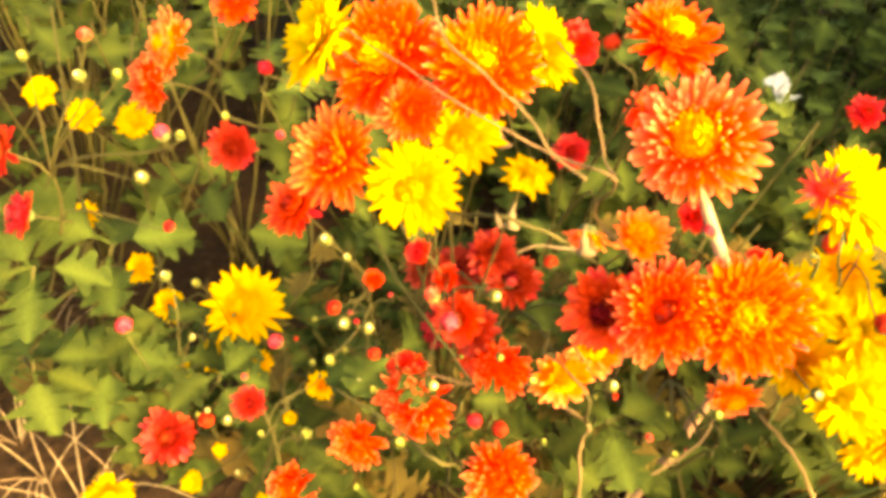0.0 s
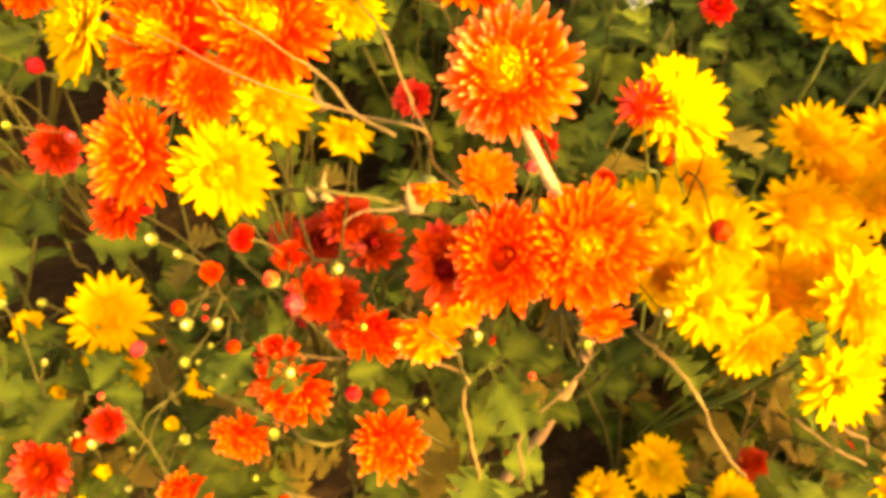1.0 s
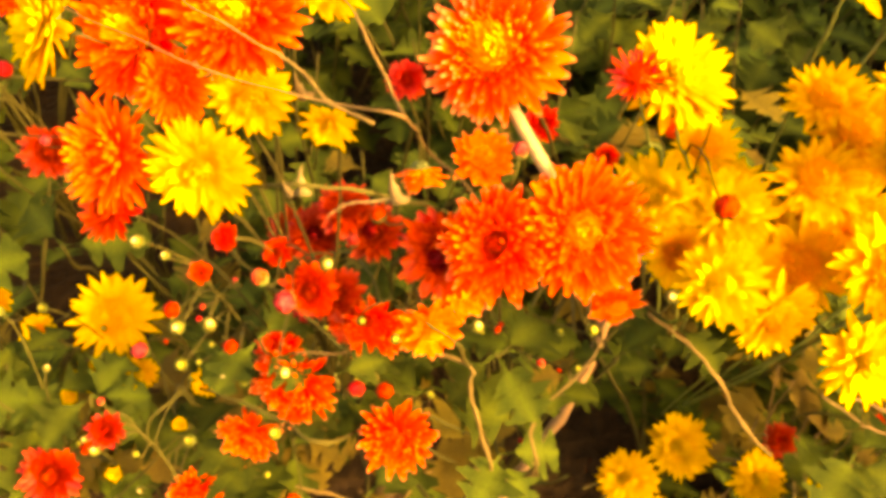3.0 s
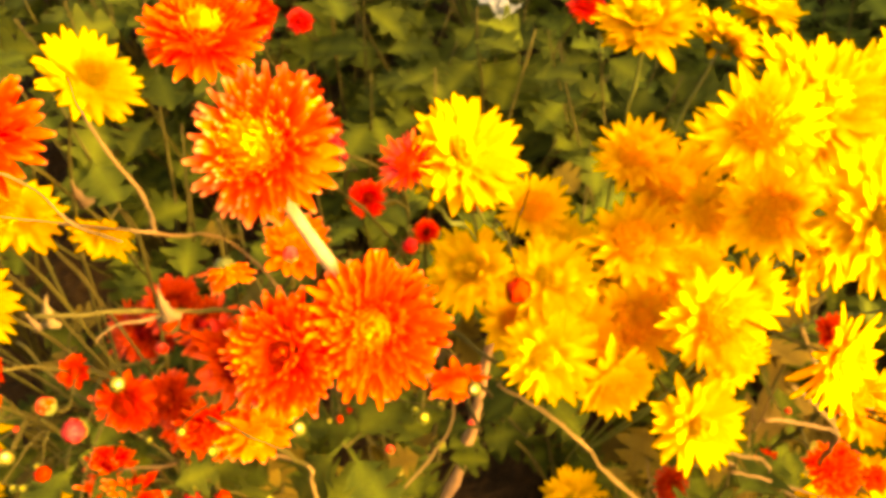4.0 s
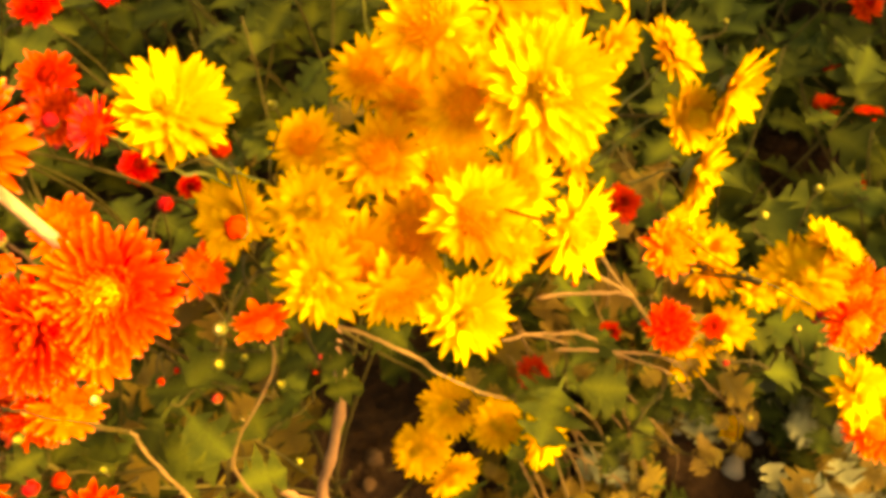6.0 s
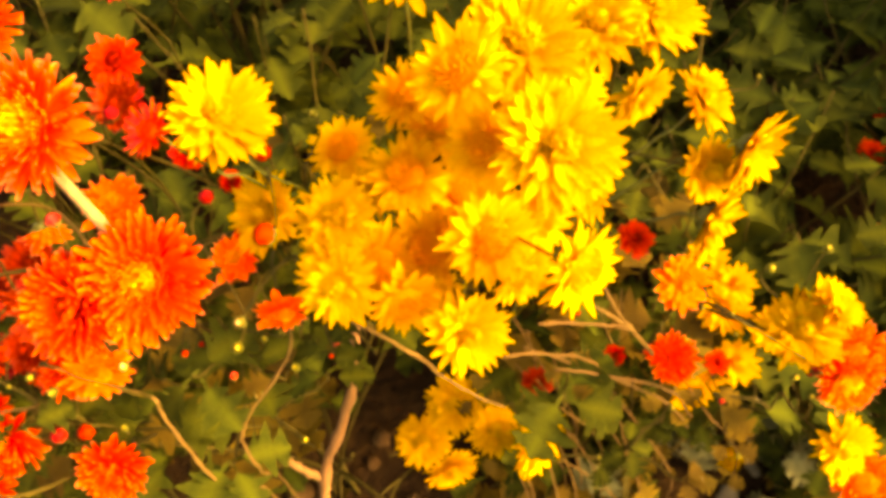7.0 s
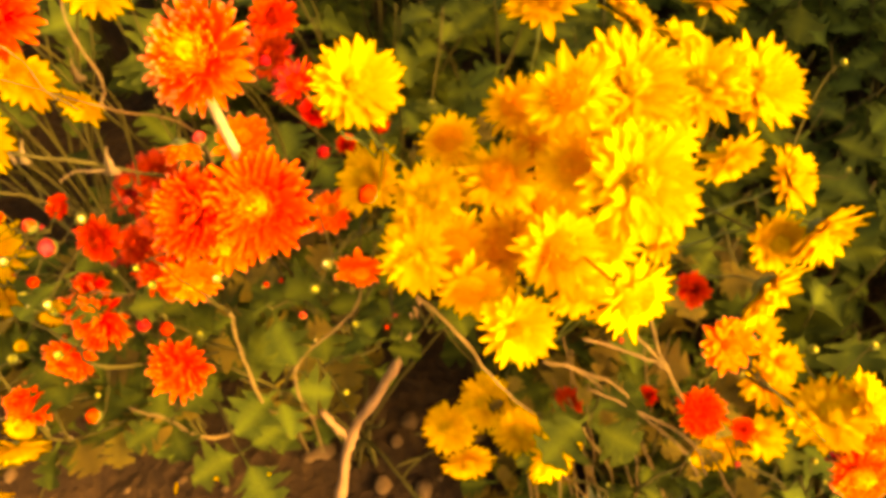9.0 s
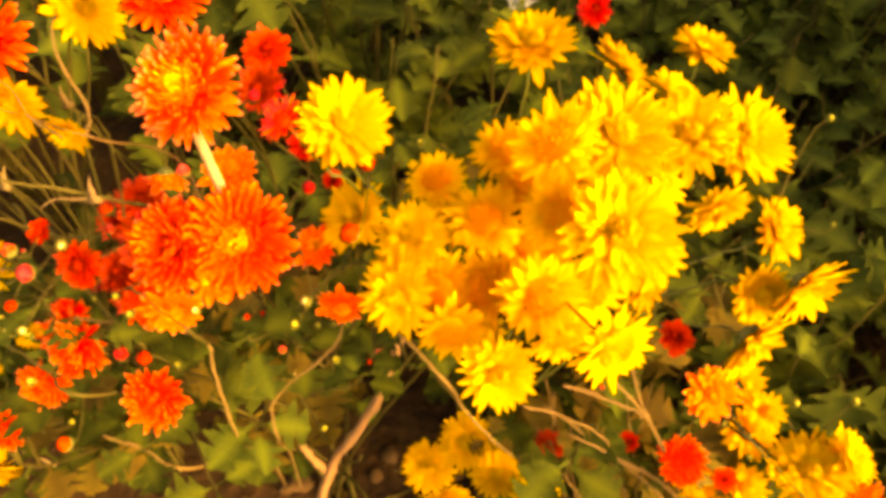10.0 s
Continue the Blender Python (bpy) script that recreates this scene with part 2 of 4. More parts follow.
def leaf_shape(rnd, rows=31):
    """A deeply lobed leaf of length 1 along +x, face to +z, folded along its midrib and drooping at the tip."""
    fold, droop, twist, wave = rnd.uniform(0.05, 0.3), rnd.uniform(0.05, 0.38), rnd.uniform(-0.3, 0.3), rnd.uniform(0, 6.28)
    lobes = rnd.uniform(2.8, 3.3)
    verts, faces, along = [], [], []
    for i in range(rows):
        u = i / (rows - 1)
        v = max(0.0, (u - 0.24) / 0.76)
        env = 0.022 if u < 0.24 else 0.07 + 0.40 * math.sin(math.pi * min(1, v ** 0.9 * 0.84 + 0.12))
        wave_in = abs(math.sin(math.pi * (v * lobes + 0.12)))
        lobe = 0.16 + 0.84 * wave_in ** 0.75 + 0.10 * math.sin(v * 60) * wave_in if 0 < v < 0.98 else (0.9 if v == 0 else 0.3)
        for s in (-1, 0, 1):
            w = env * lobe * (1 + 0.14 * rnd.uniform(-1, 1)) * s
            fwd = 0.20 * abs(s) * lobe if v > 0 else 0
            z = fold * abs(w) - droop * u * u + twist * w * u + 0.035 * math.sin(u * 9 + wave + s * 2) * abs(s)
            verts.append((u + fwd * (1 - 0.7 * u), w, z))
            along.append(abs(s) * lobe)
    for i in range(rows - 1):
        a = i * 3
        faces += [(a, a + 3, a + 4, a + 1), (a + 1, a + 4, a + 5, a + 2)]
    return verts, faces, along


def joined(pieces):
    """Pieces of (verts, faces, along, matrix) as one."""
    verts, faces, along = [], [], []
    for v, f, a, m in pieces:
        k = len(verts)
        verts += [m @ Vector(p) for p in v]
        faces += [tuple(i + k for i in q) for q in f]
        along += a
    return verts, faces, along


def ball(rx, rz, seg=10, rings=7, flat=0.0):
    """An egg-like ball standing on the origin: vertices, faces, along (0 below, 1 on top)."""
    verts, faces, along = [(0, 0, 0)], [], [0.0]
    for i in range(1, rings):
        th = math.pi * i / rings
        r, z = math.sin(th) * rx, (1 - math.cos(th)) / 2
        for j in range(seg):
            w = 2 * math.pi * j / seg
            r2 = r * (1 + 0.07 * math.cos(w * 5 / 1.0))
            verts.append((r2 * math.cos(w), r2 * math.sin(w), z * rz * (1 - flat * z)))
            along.append(z)
    verts.append((0, 0, rz * (1 - flat)))
    along.append(1.0)
    last = len(verts) - 1
    for j in range(seg):
        j2 = (j + 1) % seg
        faces.append((0, 1 + j2, 1 + j))
        for i in range(rings - 2):
            a = 1 + i * seg
            faces.append((a + j, a + j2, a + seg + j2, a + seg + j))
        a = 1 + (rings - 2) * seg
        faces.append((a + j, a + j2, last))
    return verts, faces, along


# ---- ground ----
def ground_height(x, y):
    f = max(0.0, 1 - max(abs(x - 0.4), abs(y - 0.7)) / 3.0)
    return f * (0.014 * noise.noise((x * 7, y * 7, 0)) + 0.008 * noise.noise((x * 23, y * 23, 3)) + 0.004 * noise.noise((x * 60, y * 60, 5)))


def build_ground():
    near = [i * 0.02 for i in range(-70, 71)]
    far = [1.5, 1.75, 2.2, 3, 4.5, 7, 12, 25, 60, 150, 400]
    xs = [-f for f in reversed(far)] + near + far
    k = len(xs)
    verts = [(0.4 + x, 0.7 + y, ground_height(0.4 + x, 0.7 + y)) for y in xs for x in xs]
    faces = [(j * k + i, j * k + i + 1, (j + 1) * k + i + 1, (j + 1) * k + i) for j in range(k - 1) for i in range(k - 1)]
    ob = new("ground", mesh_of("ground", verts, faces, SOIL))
    tagged(ob, "brown crumbly garden soil under the flower plants", "ground", kind="structure")


build_ground()


# ---- added unseen wall beyond the bed's right end, to shade the plants behind ----
def build_shade_wall():
    bm = bmesh.new()
    for x0, x1, z0, z1 in ((1.62, 1.84, -0.02, 1.93), (1.58, 1.88, 1.93, 2.0)):
        bmesh.ops.create_cube(bm, size=1.0, matrix=Matrix.Translation(((x0 + x1) / 2, 2.05, (z0 + z1) / 2)) @ Matrix.Diagonal((x1 - x0, 4.1, z1 - z0, 1)))
    bmesh.ops.bevel(bm, geom=bm.edges[:], offset=0.008, segments=2, affect="EDGES")
    me = bpy.data.meshes.new("shade_wall")
    bm.to_mesh(me)
    bm.free()
    me.materials.append(PLASTER)
    tagged(new("shade_wall", me), "added unseen plaster wall with a flat coping that shades the plants behind", "wall", kind="structure")


build_shade_wall()


# ---- flowers ----
PETALS, HEARTS = {}, {}
KINDS = {
    # petal, inner petal and heart materials; rows inside the outer ones, petals in a row, petal width over radius, tip, cup, lift of the rows,
    # radius and height of the heart
    "orange": dict(mat="orange", inner="orange_in", heart="orange_heart", rows=6, count=28, width=0.20, tip=1.0, cup=0.24, lift=50, hub=0.32, dome=0.30),
    "gold": dict(mat="gold", inner="gold", heart="orange_heart", rows=6, count=28, width=0.20, tip=1.0, cup=0.24, lift=46, hub=0.40, dome=0.32),
    "vermilion": dict(mat="vermilion", inner="vermilion", heart="vermilion", rows=5, count=27, width=0.22, tip=1.0, cup=0.30, lift=58, hub=0.3, dome=0.3),
    "redheart": dict(mat="orange", inner="redheart", heart="redheart", rows=7, count=28, width=0.19, tip=1.0, cup=0.26, lift=58, hub=0.30, dome=0.34),
    "yellow": dict(mat="yellow", inner="yellow", heart="yellow_heart", rows=6, count=21, width=0.20, tip=0.0, cup=0.12, lift=20, hub=0.22, dome=0.34),
    "sun": dict(mat="amber", inner="amber", heart="disc", rows=3, count=20, width=0.19, tip=0.0, cup=0.14, lift=16, hub=0.44, dome=0.26),
    "amber": dict(mat="amber", inner="amber", heart="disc", rows=2, count=17, width=0.27, tip=0.0, cup=0.14, lift=22, hub=0.36, dome=0.22),
    "apricot": dict(mat="gold", inner="gold", heart="orange_heart", rows=2, count=15, width=0.28, tip=0.0, cup=0.14, lift=24, hub=0.26, dome=0.2),
    "red": dict(mat="red", inner="red", heart="crimson", rows=5, count=20, width=0.30, tip=1.0, cup=0.25, lift=60, hub=0.3, dome=0.3),
    # as red, in the darkened petals that carry shade in their colour
    "crimson": dict(mat="crimson", inner="crimson", heart="crimson", rows=5, count=20, width=0.30, tip=1.0, cup=0.25, lift=60, hub=0.3, dome=0.3),
    "pompom": dict(mat="orange", inner="orange", heart="orange_in", rows=6, count=25, width=0.22, tip=1.0, cup=0.3, lift=60, hub=0.3, dome=0.38),
    "spiky": dict(mat="vermilion", inner="red", heart="redheart", rows=3, count=15, width=0.10, tip=0.0, cup=0.4, lift=50, hub=0.3, dome=0.3),
}


def petal_mesh(kind, variant):
    if (kind, variant) not in PETALS:
        c, rnd = KINDS[kind], random.Random(f"{kind}{variant}")
        v, f, a = petal_shape(rnd.uniform(0.9, 1.04), c["width"] * rnd.uniform(0.85, 1.15), c["tip"], c["cup"], rnd.uniform(-0.16, 0.12), rnd)
        PETALS[kind, variant] = mesh_of("petal", v, f, PETAL[c["mat"]], a)
    return PETALS[kind, variant]


def inner_mesh(kind, variant):
    """The rows of petals inside the outer one, of unit radius."""
    if ("in", kind, variant) not in PETALS:
        c, rnd = KINDS[kind], random.Random(f"in{kind}{variant}")
        pieces = []
        for row in range(0, c["rows"]):
            f = row / c["rows"]
            n = int(c["count"] * (1 - 0.35 * f))
            for j in range(n):
                ln = (1 - (0.45 if c["tip"] < 0.5 else 0.62) * f) * (1 - 0.5 * c["hub"] * f) * rnd.uniform(0.88, 1.1)
                v, fc, a = petal_shape(ln, c["width"] * rnd.uniform(0.8, 1.1) * (1 - 0.25 * f), c["tip"], c["cup"], rnd.uniform(0.0, 0.22) if c["tip"] < 0.5 else rnd.uniform(0.06, 0.34), rnd, 5)
                lift = radians(4 + c["lift"] * (f if c["tip"] > 0.5 else 1.9 * f * f) + rnd.uniform(-8, 8))
                m = Matrix.Rotation(2 * math.pi * (j + 0.5 * row + rnd.uniform(-0.3, 0.3)) / n, 4, "Z") @ Matrix.Translation((0.03 + 0.5 * c["hub"] * f, 0, 0.03 + 0.10 * f)) @ Matrix.Rotation(-lift, 4, "Y")
                pieces.append((v, fc, a, m))
        PETALS["in", kind, variant] = mesh_of("inner_petals", *joined(pieces)[:2], PETAL[c["inner"]], joined(pieces)[2])
    return PETALS["in", kind, variant]


def heart_mesh(kind, variant):
    """The tuft of short petals in the middle, of unit flower radius."""
    if (kind, variant) not in HEARTS:
        c, rnd = KINDS[kind], random.Random(f"h{kind}{variant}")
        pieces, hub, dome = [], c["hub"], c["dome"]
        flat = c["tip"] < 0.5
        for j in range(150):
            f = math.sqrt((j + 0.5) / 150)
            v, fc, a = petal_shape((0.17 if flat else 0.22) * rnd.uniform(0.7, 1.3), c["width"] * (0.42 if hub < 0.55 else 0.55), 1.0, 0.3, 0.25, rnd, 4)
            m = Matrix.Rotation(j * 2.39996, 4, "Z") @ Matrix.Translation((hub * f, 0, (0.05 if flat else 0.10) + (0.95 if flat else 0.8) * dome * (1 - f * f))) @ Matrix.Rotation(-radians((60 - 44 * f if flat else 88 - 48 * f) + rnd.uniform(-14, 14)), 4, "Y")
            pieces.append((v, fc, a, m))
        v, fc, a = ball(hub * 1.02, dome + (0.02 if flat else 0.05), 14, 7)
        pieces.append((v, fc, [0.5] * len(a), Matrix.Identity(4)))
        HEARTS[kind, variant] = mesh_of("heart", *joined(pieces)[:2], PETAL[c["heart"]], joined(pieces)[2])
    return HEARTS[kind, variant]


def calyx_mesh():
    if "calyx" not in HEARTS:
        rnd = random.Random(5)
        pieces = [(*ball(0.26, 0.24, 10, 6), Matrix.Translation((0, 0, -0.22)))]
        for j in range(12):
            v, f, a = petal_shape(0.34, 0.13, 0.0, 0.2, 0.1, rnd, 4)
            pieces.append((v, f, a, Matrix.Rotation(2 * math.pi * j / 12, 4, "Z") @ Matrix.Translation((0.10, 0, -0.16)) @ Matrix.Rotation(-radians(26), 4, "Y")))
        HEARTS["calyx"] = mesh_of("calyx", *joined(pieces)[:2], SEPAL, joined(pieces)[2])
    return HEARTS["calyx"]


STALKS = []
COUNT = [0]


def stalk(parent, place, normal, r0=0.0008, r1=0.0012, via=(), name="stalk", mat=None):
    """A stalk from under a flower to a stem of its plant, or along the points given."""
    p, n = Vector(place), Vector(normal).normalized()
    if via:
        pts = smooth_line([p, *via])
    else:
        low = [q for q in NODES if q.z < p.z - 0.07] or [Vector((p.x, p.y + 0.04, 0.0))]
        stray = random.Random(COUNT[0] + 900)
        end = min(low, key=lambda q: (q - p + n * 0.05).length + 0.35 * abs(q.x - p.x) + stray.uniform(0, 0.10))
        reach = min(0.07, 0.4 * (end - p).length)
        pts = bezier(p, p - n * reach, end + Vector((0, 0, min(0.07, 0.4 * (p.z - end.z)))), end, 12)
    STALKS.extend(pts[2:])
    v, f, a = tube(pts, r0, r1)
    inv = parent.matrix_basis.inverted()
    return child(name, mesh_of(name, [inv @ q for q in v], f, mat or STEM, a), parent)


LABELS = {
    "orange": "orange double chrysanthemum flower with a yellowish heart on its stalk",
    "redheart": "orange chrysanthemum flower with a dark red sunken heart",
    "yellow": "bright yellow chrysanthemum flower with a domed amber heart",
    "sun": "amber chrysanthemum flower with a broad domed disc and short rays",
    "amber": "yellow-orange chrysanthemum flower with pointed petals on a stalk",
    "gold": "light orange double chrysanthemum flower with a yellow heart",
    "apricot": "apricot-orange chrysanthemum flower with loose broad petals",
    "vermilion": "vermilion double chrysanthemum flower on a thin stalk",
    "red": "red double chrysanthemum flower on a thin brown stalk",
    "crimson": "dark crimson double chrysanthemum flower deep among the leaves, red darkened for shade",
    "pompom": "shaggy orange pompom chrysanthemum flower on a brown stalk",
    "spiky": "half-open red chrysanthemum flower with narrow quilled petals",
}


def flower(kind, x, y, z, size, nx, ny, nz, label="", closed=0.0, via=(), stem=None):
    """closed: 0 flat open to 1 half shut."""
    COUNT[0] += 1
    rnd = random.Random(COUNT[0] * 7 + 3)
    c = KINDS[kind]
    root = new("chrysanthemum_flower")
    root.matrix_basis = frame_to((x, y, z), (nx, ny, nz), rnd.uniform(0, 6.28))
    tagged(root, label or LABELS[kind], "flower", "chrysanthemum flowers")
    r = size / 2
    s = Matrix.Scale(r, 4)
    n, small = c["count"] + rnd.randint(-2, 2), []
    for row, (lift, ln, cnt) in enumerate([(-3, 1.0, n), (9, 0.95, n - 3)] if size > 0.053 else [(-2, 1.0, n)]):
        for j in range(cnt):
            up = radians(lift + 38 * closed + (rnd.uniform(-15, 11) if c["tip"] < 0.5 else rnd.uniform(-9, 9)))
            m = (Matrix.Rotation(2 * math.pi * (j + 0.5 * row + rnd.uniform(-0.25, 0.25)) / cnt, 4, "Z") @ Matrix.Translation((0.02 * r, 0, 0.04 * r * row))
                 @ Matrix.Rotation(-up, 4, "Y") @ Matrix.Rotation(rnd.uniform(-0.25, 0.25), 4, "X") @ Matrix.Scale(r * ln * (rnd.uniform(0.76, 1.14) if c["tip"] < 0.5 else rnd.uniform(0.88, 1.08)), 4))
            if size < 0.034:
                small.append((petal_mesh(kind, rnd.randrange(6)), m))
            else:
                child("petal", petal_mesh(kind, rnd.randrange(6)), root, m)
    if small:
        pieces = [([v.co.copy() for v in me.vertices], [tuple(q.vertices) for q in me.polygons], [d.value for d in me.attributes["along"].data], m) for me, m in small]
        child("outer_petals", mesh_of("outer_petals", *joined(pieces)[:2], PETAL[c["mat"]], joined(pieces)[2]), root)
    k = (1 - 0.3 * closed) * (0.90 if kind == "redheart" else 1.0)
    child("inner_petals", inner_mesh(kind, rnd.randrange(3)), root, Matrix.Diagonal((r * k, r * k, r * (1 + 0.4 * closed), 1)))
    child("heart", heart_mesh(kind, rnd.randrange(2)), root, s if kind != "redheart" else Matrix.Diagonal((r, r, 0.55 * r, 1)))
    child("calyx", calyx_mesh(), root, s)
    stalk(root, Vector((x, y, z)) - Vector((nx, ny, nz)).normalized() * 0.2 * r, (nx, ny, nz), via=via, mat=stem or STEM)
    return root


BUDS = {"pale": (BUD_PALE, "pale cream and green round flower bud on a thin stalk"), "green": (BUD_GREEN, "small yellow-green round flower bud on a thin stalk"),
        "pink": (BUD_PINK, "pink-red flower bud opening at its tip on a stalk"), "red": (BUD_RED, "plump red flower bud on a thin stalk")}
BUDMESH = {}


def bud(kind, x, y, z, size):
    COUNT[0] += 1
    rnd = random.Random(COUNT[0] * 5 + 1)
    mat, label = BUDS[kind]
    if kind not in BUDMESH:
        bud_pieces = [(*ball(0.44 if kind in ("pale", "green") else 0.36, 0.94, 14, 9, 0.08), Matrix.Identity(4))]
        if kind in ("pink", "red"):
            for j in range(18):
                v, f, al = petal_shape(1.08 - 0.17 * (j % 3), 0.25, 1.0, -0.5, 0.0, random.Random(j), 7)
                wrap = []
                for px, py, pz in v:
                    th = math.pi * min(0.97, px * 0.92)
                    rad = (0.40 + 0.045 * (j % 3)) * math.sin(th) ** 0.8 + 0.01 + pz * 0.3
                    wrap.append((rad, py * (0.3 + math.sin(th)), 0.5 - 0.52 * math.cos(th)))
                bud_pieces.append((wrap, f, al, Matrix.Rotation(j * 2.39996, 4, "Z")))
        v, f, al = joined(bud_pieces)
        BUDMESH[kind] = mesh_of("bud", v, f, mat, al)
        pieces = []
        for j in range(10):
            v, f, al = petal_shape(1.0, 0.34, 0.0, -0.2, 0.0, random.Random(j), 6)
            wrap = []
            for px, py, pz in v:
                th = math.pi * (0.06 + 0.50 * px)
                wrap.append(((0.50 + 0.02 * (j % 2)) * math.sin(th) ** 0.8 + pz * 0.2, py * (0.25 + math.sin(th)), 0.48 - 0.5 * math.cos(th)))
            pieces.append((wrap, f, al, Matrix.Rotation(2 * math.pi * j / 10, 4, "Z")))
        BUDMESH["calyx"] = mesh_of("calyx", *joined(pieces)[:2], SEPAL, joined(pieces)[2])
    n = Vector((rnd.uniform(-0.5, 0.5), rnd.uniform(-0.9, 0.1), 0.9)).normalized()
    place = Vector((x, y, z)) - n * size * 0.5
    root = new("flower_bud")
    root.matrix_basis = frame_to(place, n, rnd.uniform(0, 6.28))
    tagged(root, label, "flower bud", "flower buds")
    child("bud", BUDMESH[kind], root, Matrix.Scale(size, 4))
    child("calyx", BUDMESH["calyx"], root, Matrix.Scale(size * 1.02, 4))
    low = [q for q in STALKS if q.z < z - 0.02]
    end = min(low, key=lambda q: (q - place).length + 0.5 * abs(q.x - x))
    pts = bezier(place, place - n * 0.02, end + Vector((0, 0, 0.03)), end, 8)
    v, f, a = tube(pts, 0.0005, 0.0007)
    inv = root.matrix_basis.inverted()
    child("stalk", mesh_of("stalk", [inv @ q for q in v], f, STEM, a), root)


def twig(name, mat, label, category, r0, r1, points):
    v, f, a = tube(smooth_line(points), r0, r1, 7, name != "pale_stalk")
    base = Vector(points[-1])
    ob = new(name, mesh_of(name, [q - base for q in v], f, mat, a))
    ob.location = base
    return tagged(ob, label, category)


def sprig(x, y, z, count, size, seed, mat=None):
    """A short side shoot with lobed leaves, growing from the nearest stem."""
    rnd = random.Random(seed)
    tip = Vector((x, y, z))
    end = min((q for q in NODES if q.z < z - 0.02), key=lambda q: (q - tip).length)
    root = new("leafy_shoot")
    root.matrix_basis = Matrix.Translation(end)
    tagged(root, "leafy side shoot with lobed green leaves" if mat is None else "dry brownish leafy side shoot", "plant", "leafy shoots")
    pts = bezier(end, end.lerp(tip, 0.3) + Vector((0, 0, 0.02)), tip - Vector((0, 0.01, 0.02)), tip, 8)
    v, f, a = tube(pts, 0.0018, 0.0009)
    stem = child("stem", mesh_of("stem", [q - end for q in v], f, STEM, a), root)
    for j in range(count):
        q = pts[max(3, 7 - j // 2)]
        w = j * 2.4 + rnd.random()
        m = leaf_pose(q, rnd, size * rnd.uniform(0.8, 1.15), Vector((math.cos(w), math.sin(w) - 0.3, 0)))
        m.translation -= end
        child("leaf", rnd.choice(LEAVES) if mat is None else DRYLEAVES[j % 3], stem, m)


def bract(x, y, z, nx, ny, nz, size):
    """A small dry pointed bract with a ragged edge, standing on a twig."""
    rnd = random.Random(int(x * 9999))
    verts, faces, along = [], [], []
    for i in range(9):
        u = i / 8
        w = 0.30 * (1 - u) ** 1.3 * (1.25 if i % 3 == 1 else 0.8) + 0.012
        bend = 0.10 * math.sin(u * 3)
        for side, up in ((-1, 0), (0, 0.05), (1, 0), (0, -0.05)):
            verts.append((u, bend + side * w * rnd.uniform(0.85, 1.1), up * (1 - 0.8 * u) + 0.22 * w * abs(side)))
            along.append(u)
    for i in range(8):
        for j in range(4):
            faces.append((i * 4 + j, i * 4 + (j + 1) % 4, i * 4 + 4 + (j + 1) % 4, i * 4 + 4 + j))
    faces += [(0, 3, 2, 1), (32, 33, 34, 35)]
    d = Vector((nx, ny, nz)).normalized()
    side = Vector((-0.2, -0.6, 0.75)).cross(d).normalized()
    m = Matrix((d, side, d.cross(side))).transposed().to_4x4()
    ob = new("dry_bract", mesh_of("dry_bract", verts, faces, TAN, along))
    ob.matrix_basis = Matrix.Translation((x, y, z)) @ m @ Matrix.Scale(size, 4)
    tagged(ob, "small pale pointed dry bract standing on a twig", "bract", "dry bracts")


CROWNS = [(0.27, 0.44), (0.05, 0.50), (0.45, 0.44), (0.63, 0.40), (-0.13, 0.56), (0.84, 0.46), (0.98, 0.34), (0.88, 0.20), (1.12, 0.22), (1.15, 0.45)]
NODES = []


# ---- leafy plants ----
DRYLEAVES = [mesh_of("leaf", *leaf_shape(random.Random(40 + i))[:2], LEAF_DRY, leaf_shape(random.Random(40 + i))[2]) for i in range(3)]
GREYLEAVES = [mesh_of("leaf", *leaf_shape(random.Random(50 + i))[:2], LEAF_GREY, leaf_shape(random.Random(50 + i))[2]) for i in range(4)]
LEAVES = [mesh_of("leaf", *leaf_shape(random.Random(i))[:2], LEAF, leaf_shape(random.Random(i))[2]) for i in range(8)]


def canopy(x, y):
    """Height of the leaf cover: low at the front edge, higher behind, with hollows."""
    lumps = 0.10 * noise.noise((x * 4.5, y * 4.5, 2))
    if x > 0.60:
        return 0.33 + 0.10 * min(1.0, max(0.0, (y - 0.7) / 0.5)) + lumps
    f = min(1.0, max(0.0, (y - 0.26) / 0.32))
    bump = max(0.0, 1 - ((x - 0.2) / 0.12) ** 2) * (1 - f)
    gap = max(0.0, 1 - ((x - 0.36) / 0.08) ** 2) * max(0.0, 1 - ((y - 0.33) / 0.12) ** 2)
    shade = max(0.0, 1 - ((x - 0.05) / 0.32) ** 2) * max(0.0, 1 - ((y - 0.64) / 0.24) ** 2)
    return 0.38 - 0.17 * shade + 0.14 * f + 0.09 * bump - 0.26 * gap + lumps


def leaf_pose(place, rnd, size, out):
    d = Vector((out.x + rnd.uniform(-0.7, 0.7), out.y + rnd.uniform(-0.7, 0.7), rnd.uniform(-0.35, 0.35))).normalized()
    up = Vector((rnd.uniform(-0.45, 0.45), rnd.uniform(-0.6, 0.3), 1.0))
    yax = up.cross(d).normalized()
    zax = d.cross(yax)
    m = Matrix((d, yax, zax)).transposed().to_4x4()
    return Matrix.Translation(place) @ m @ Matrix.Scale(size, 4)


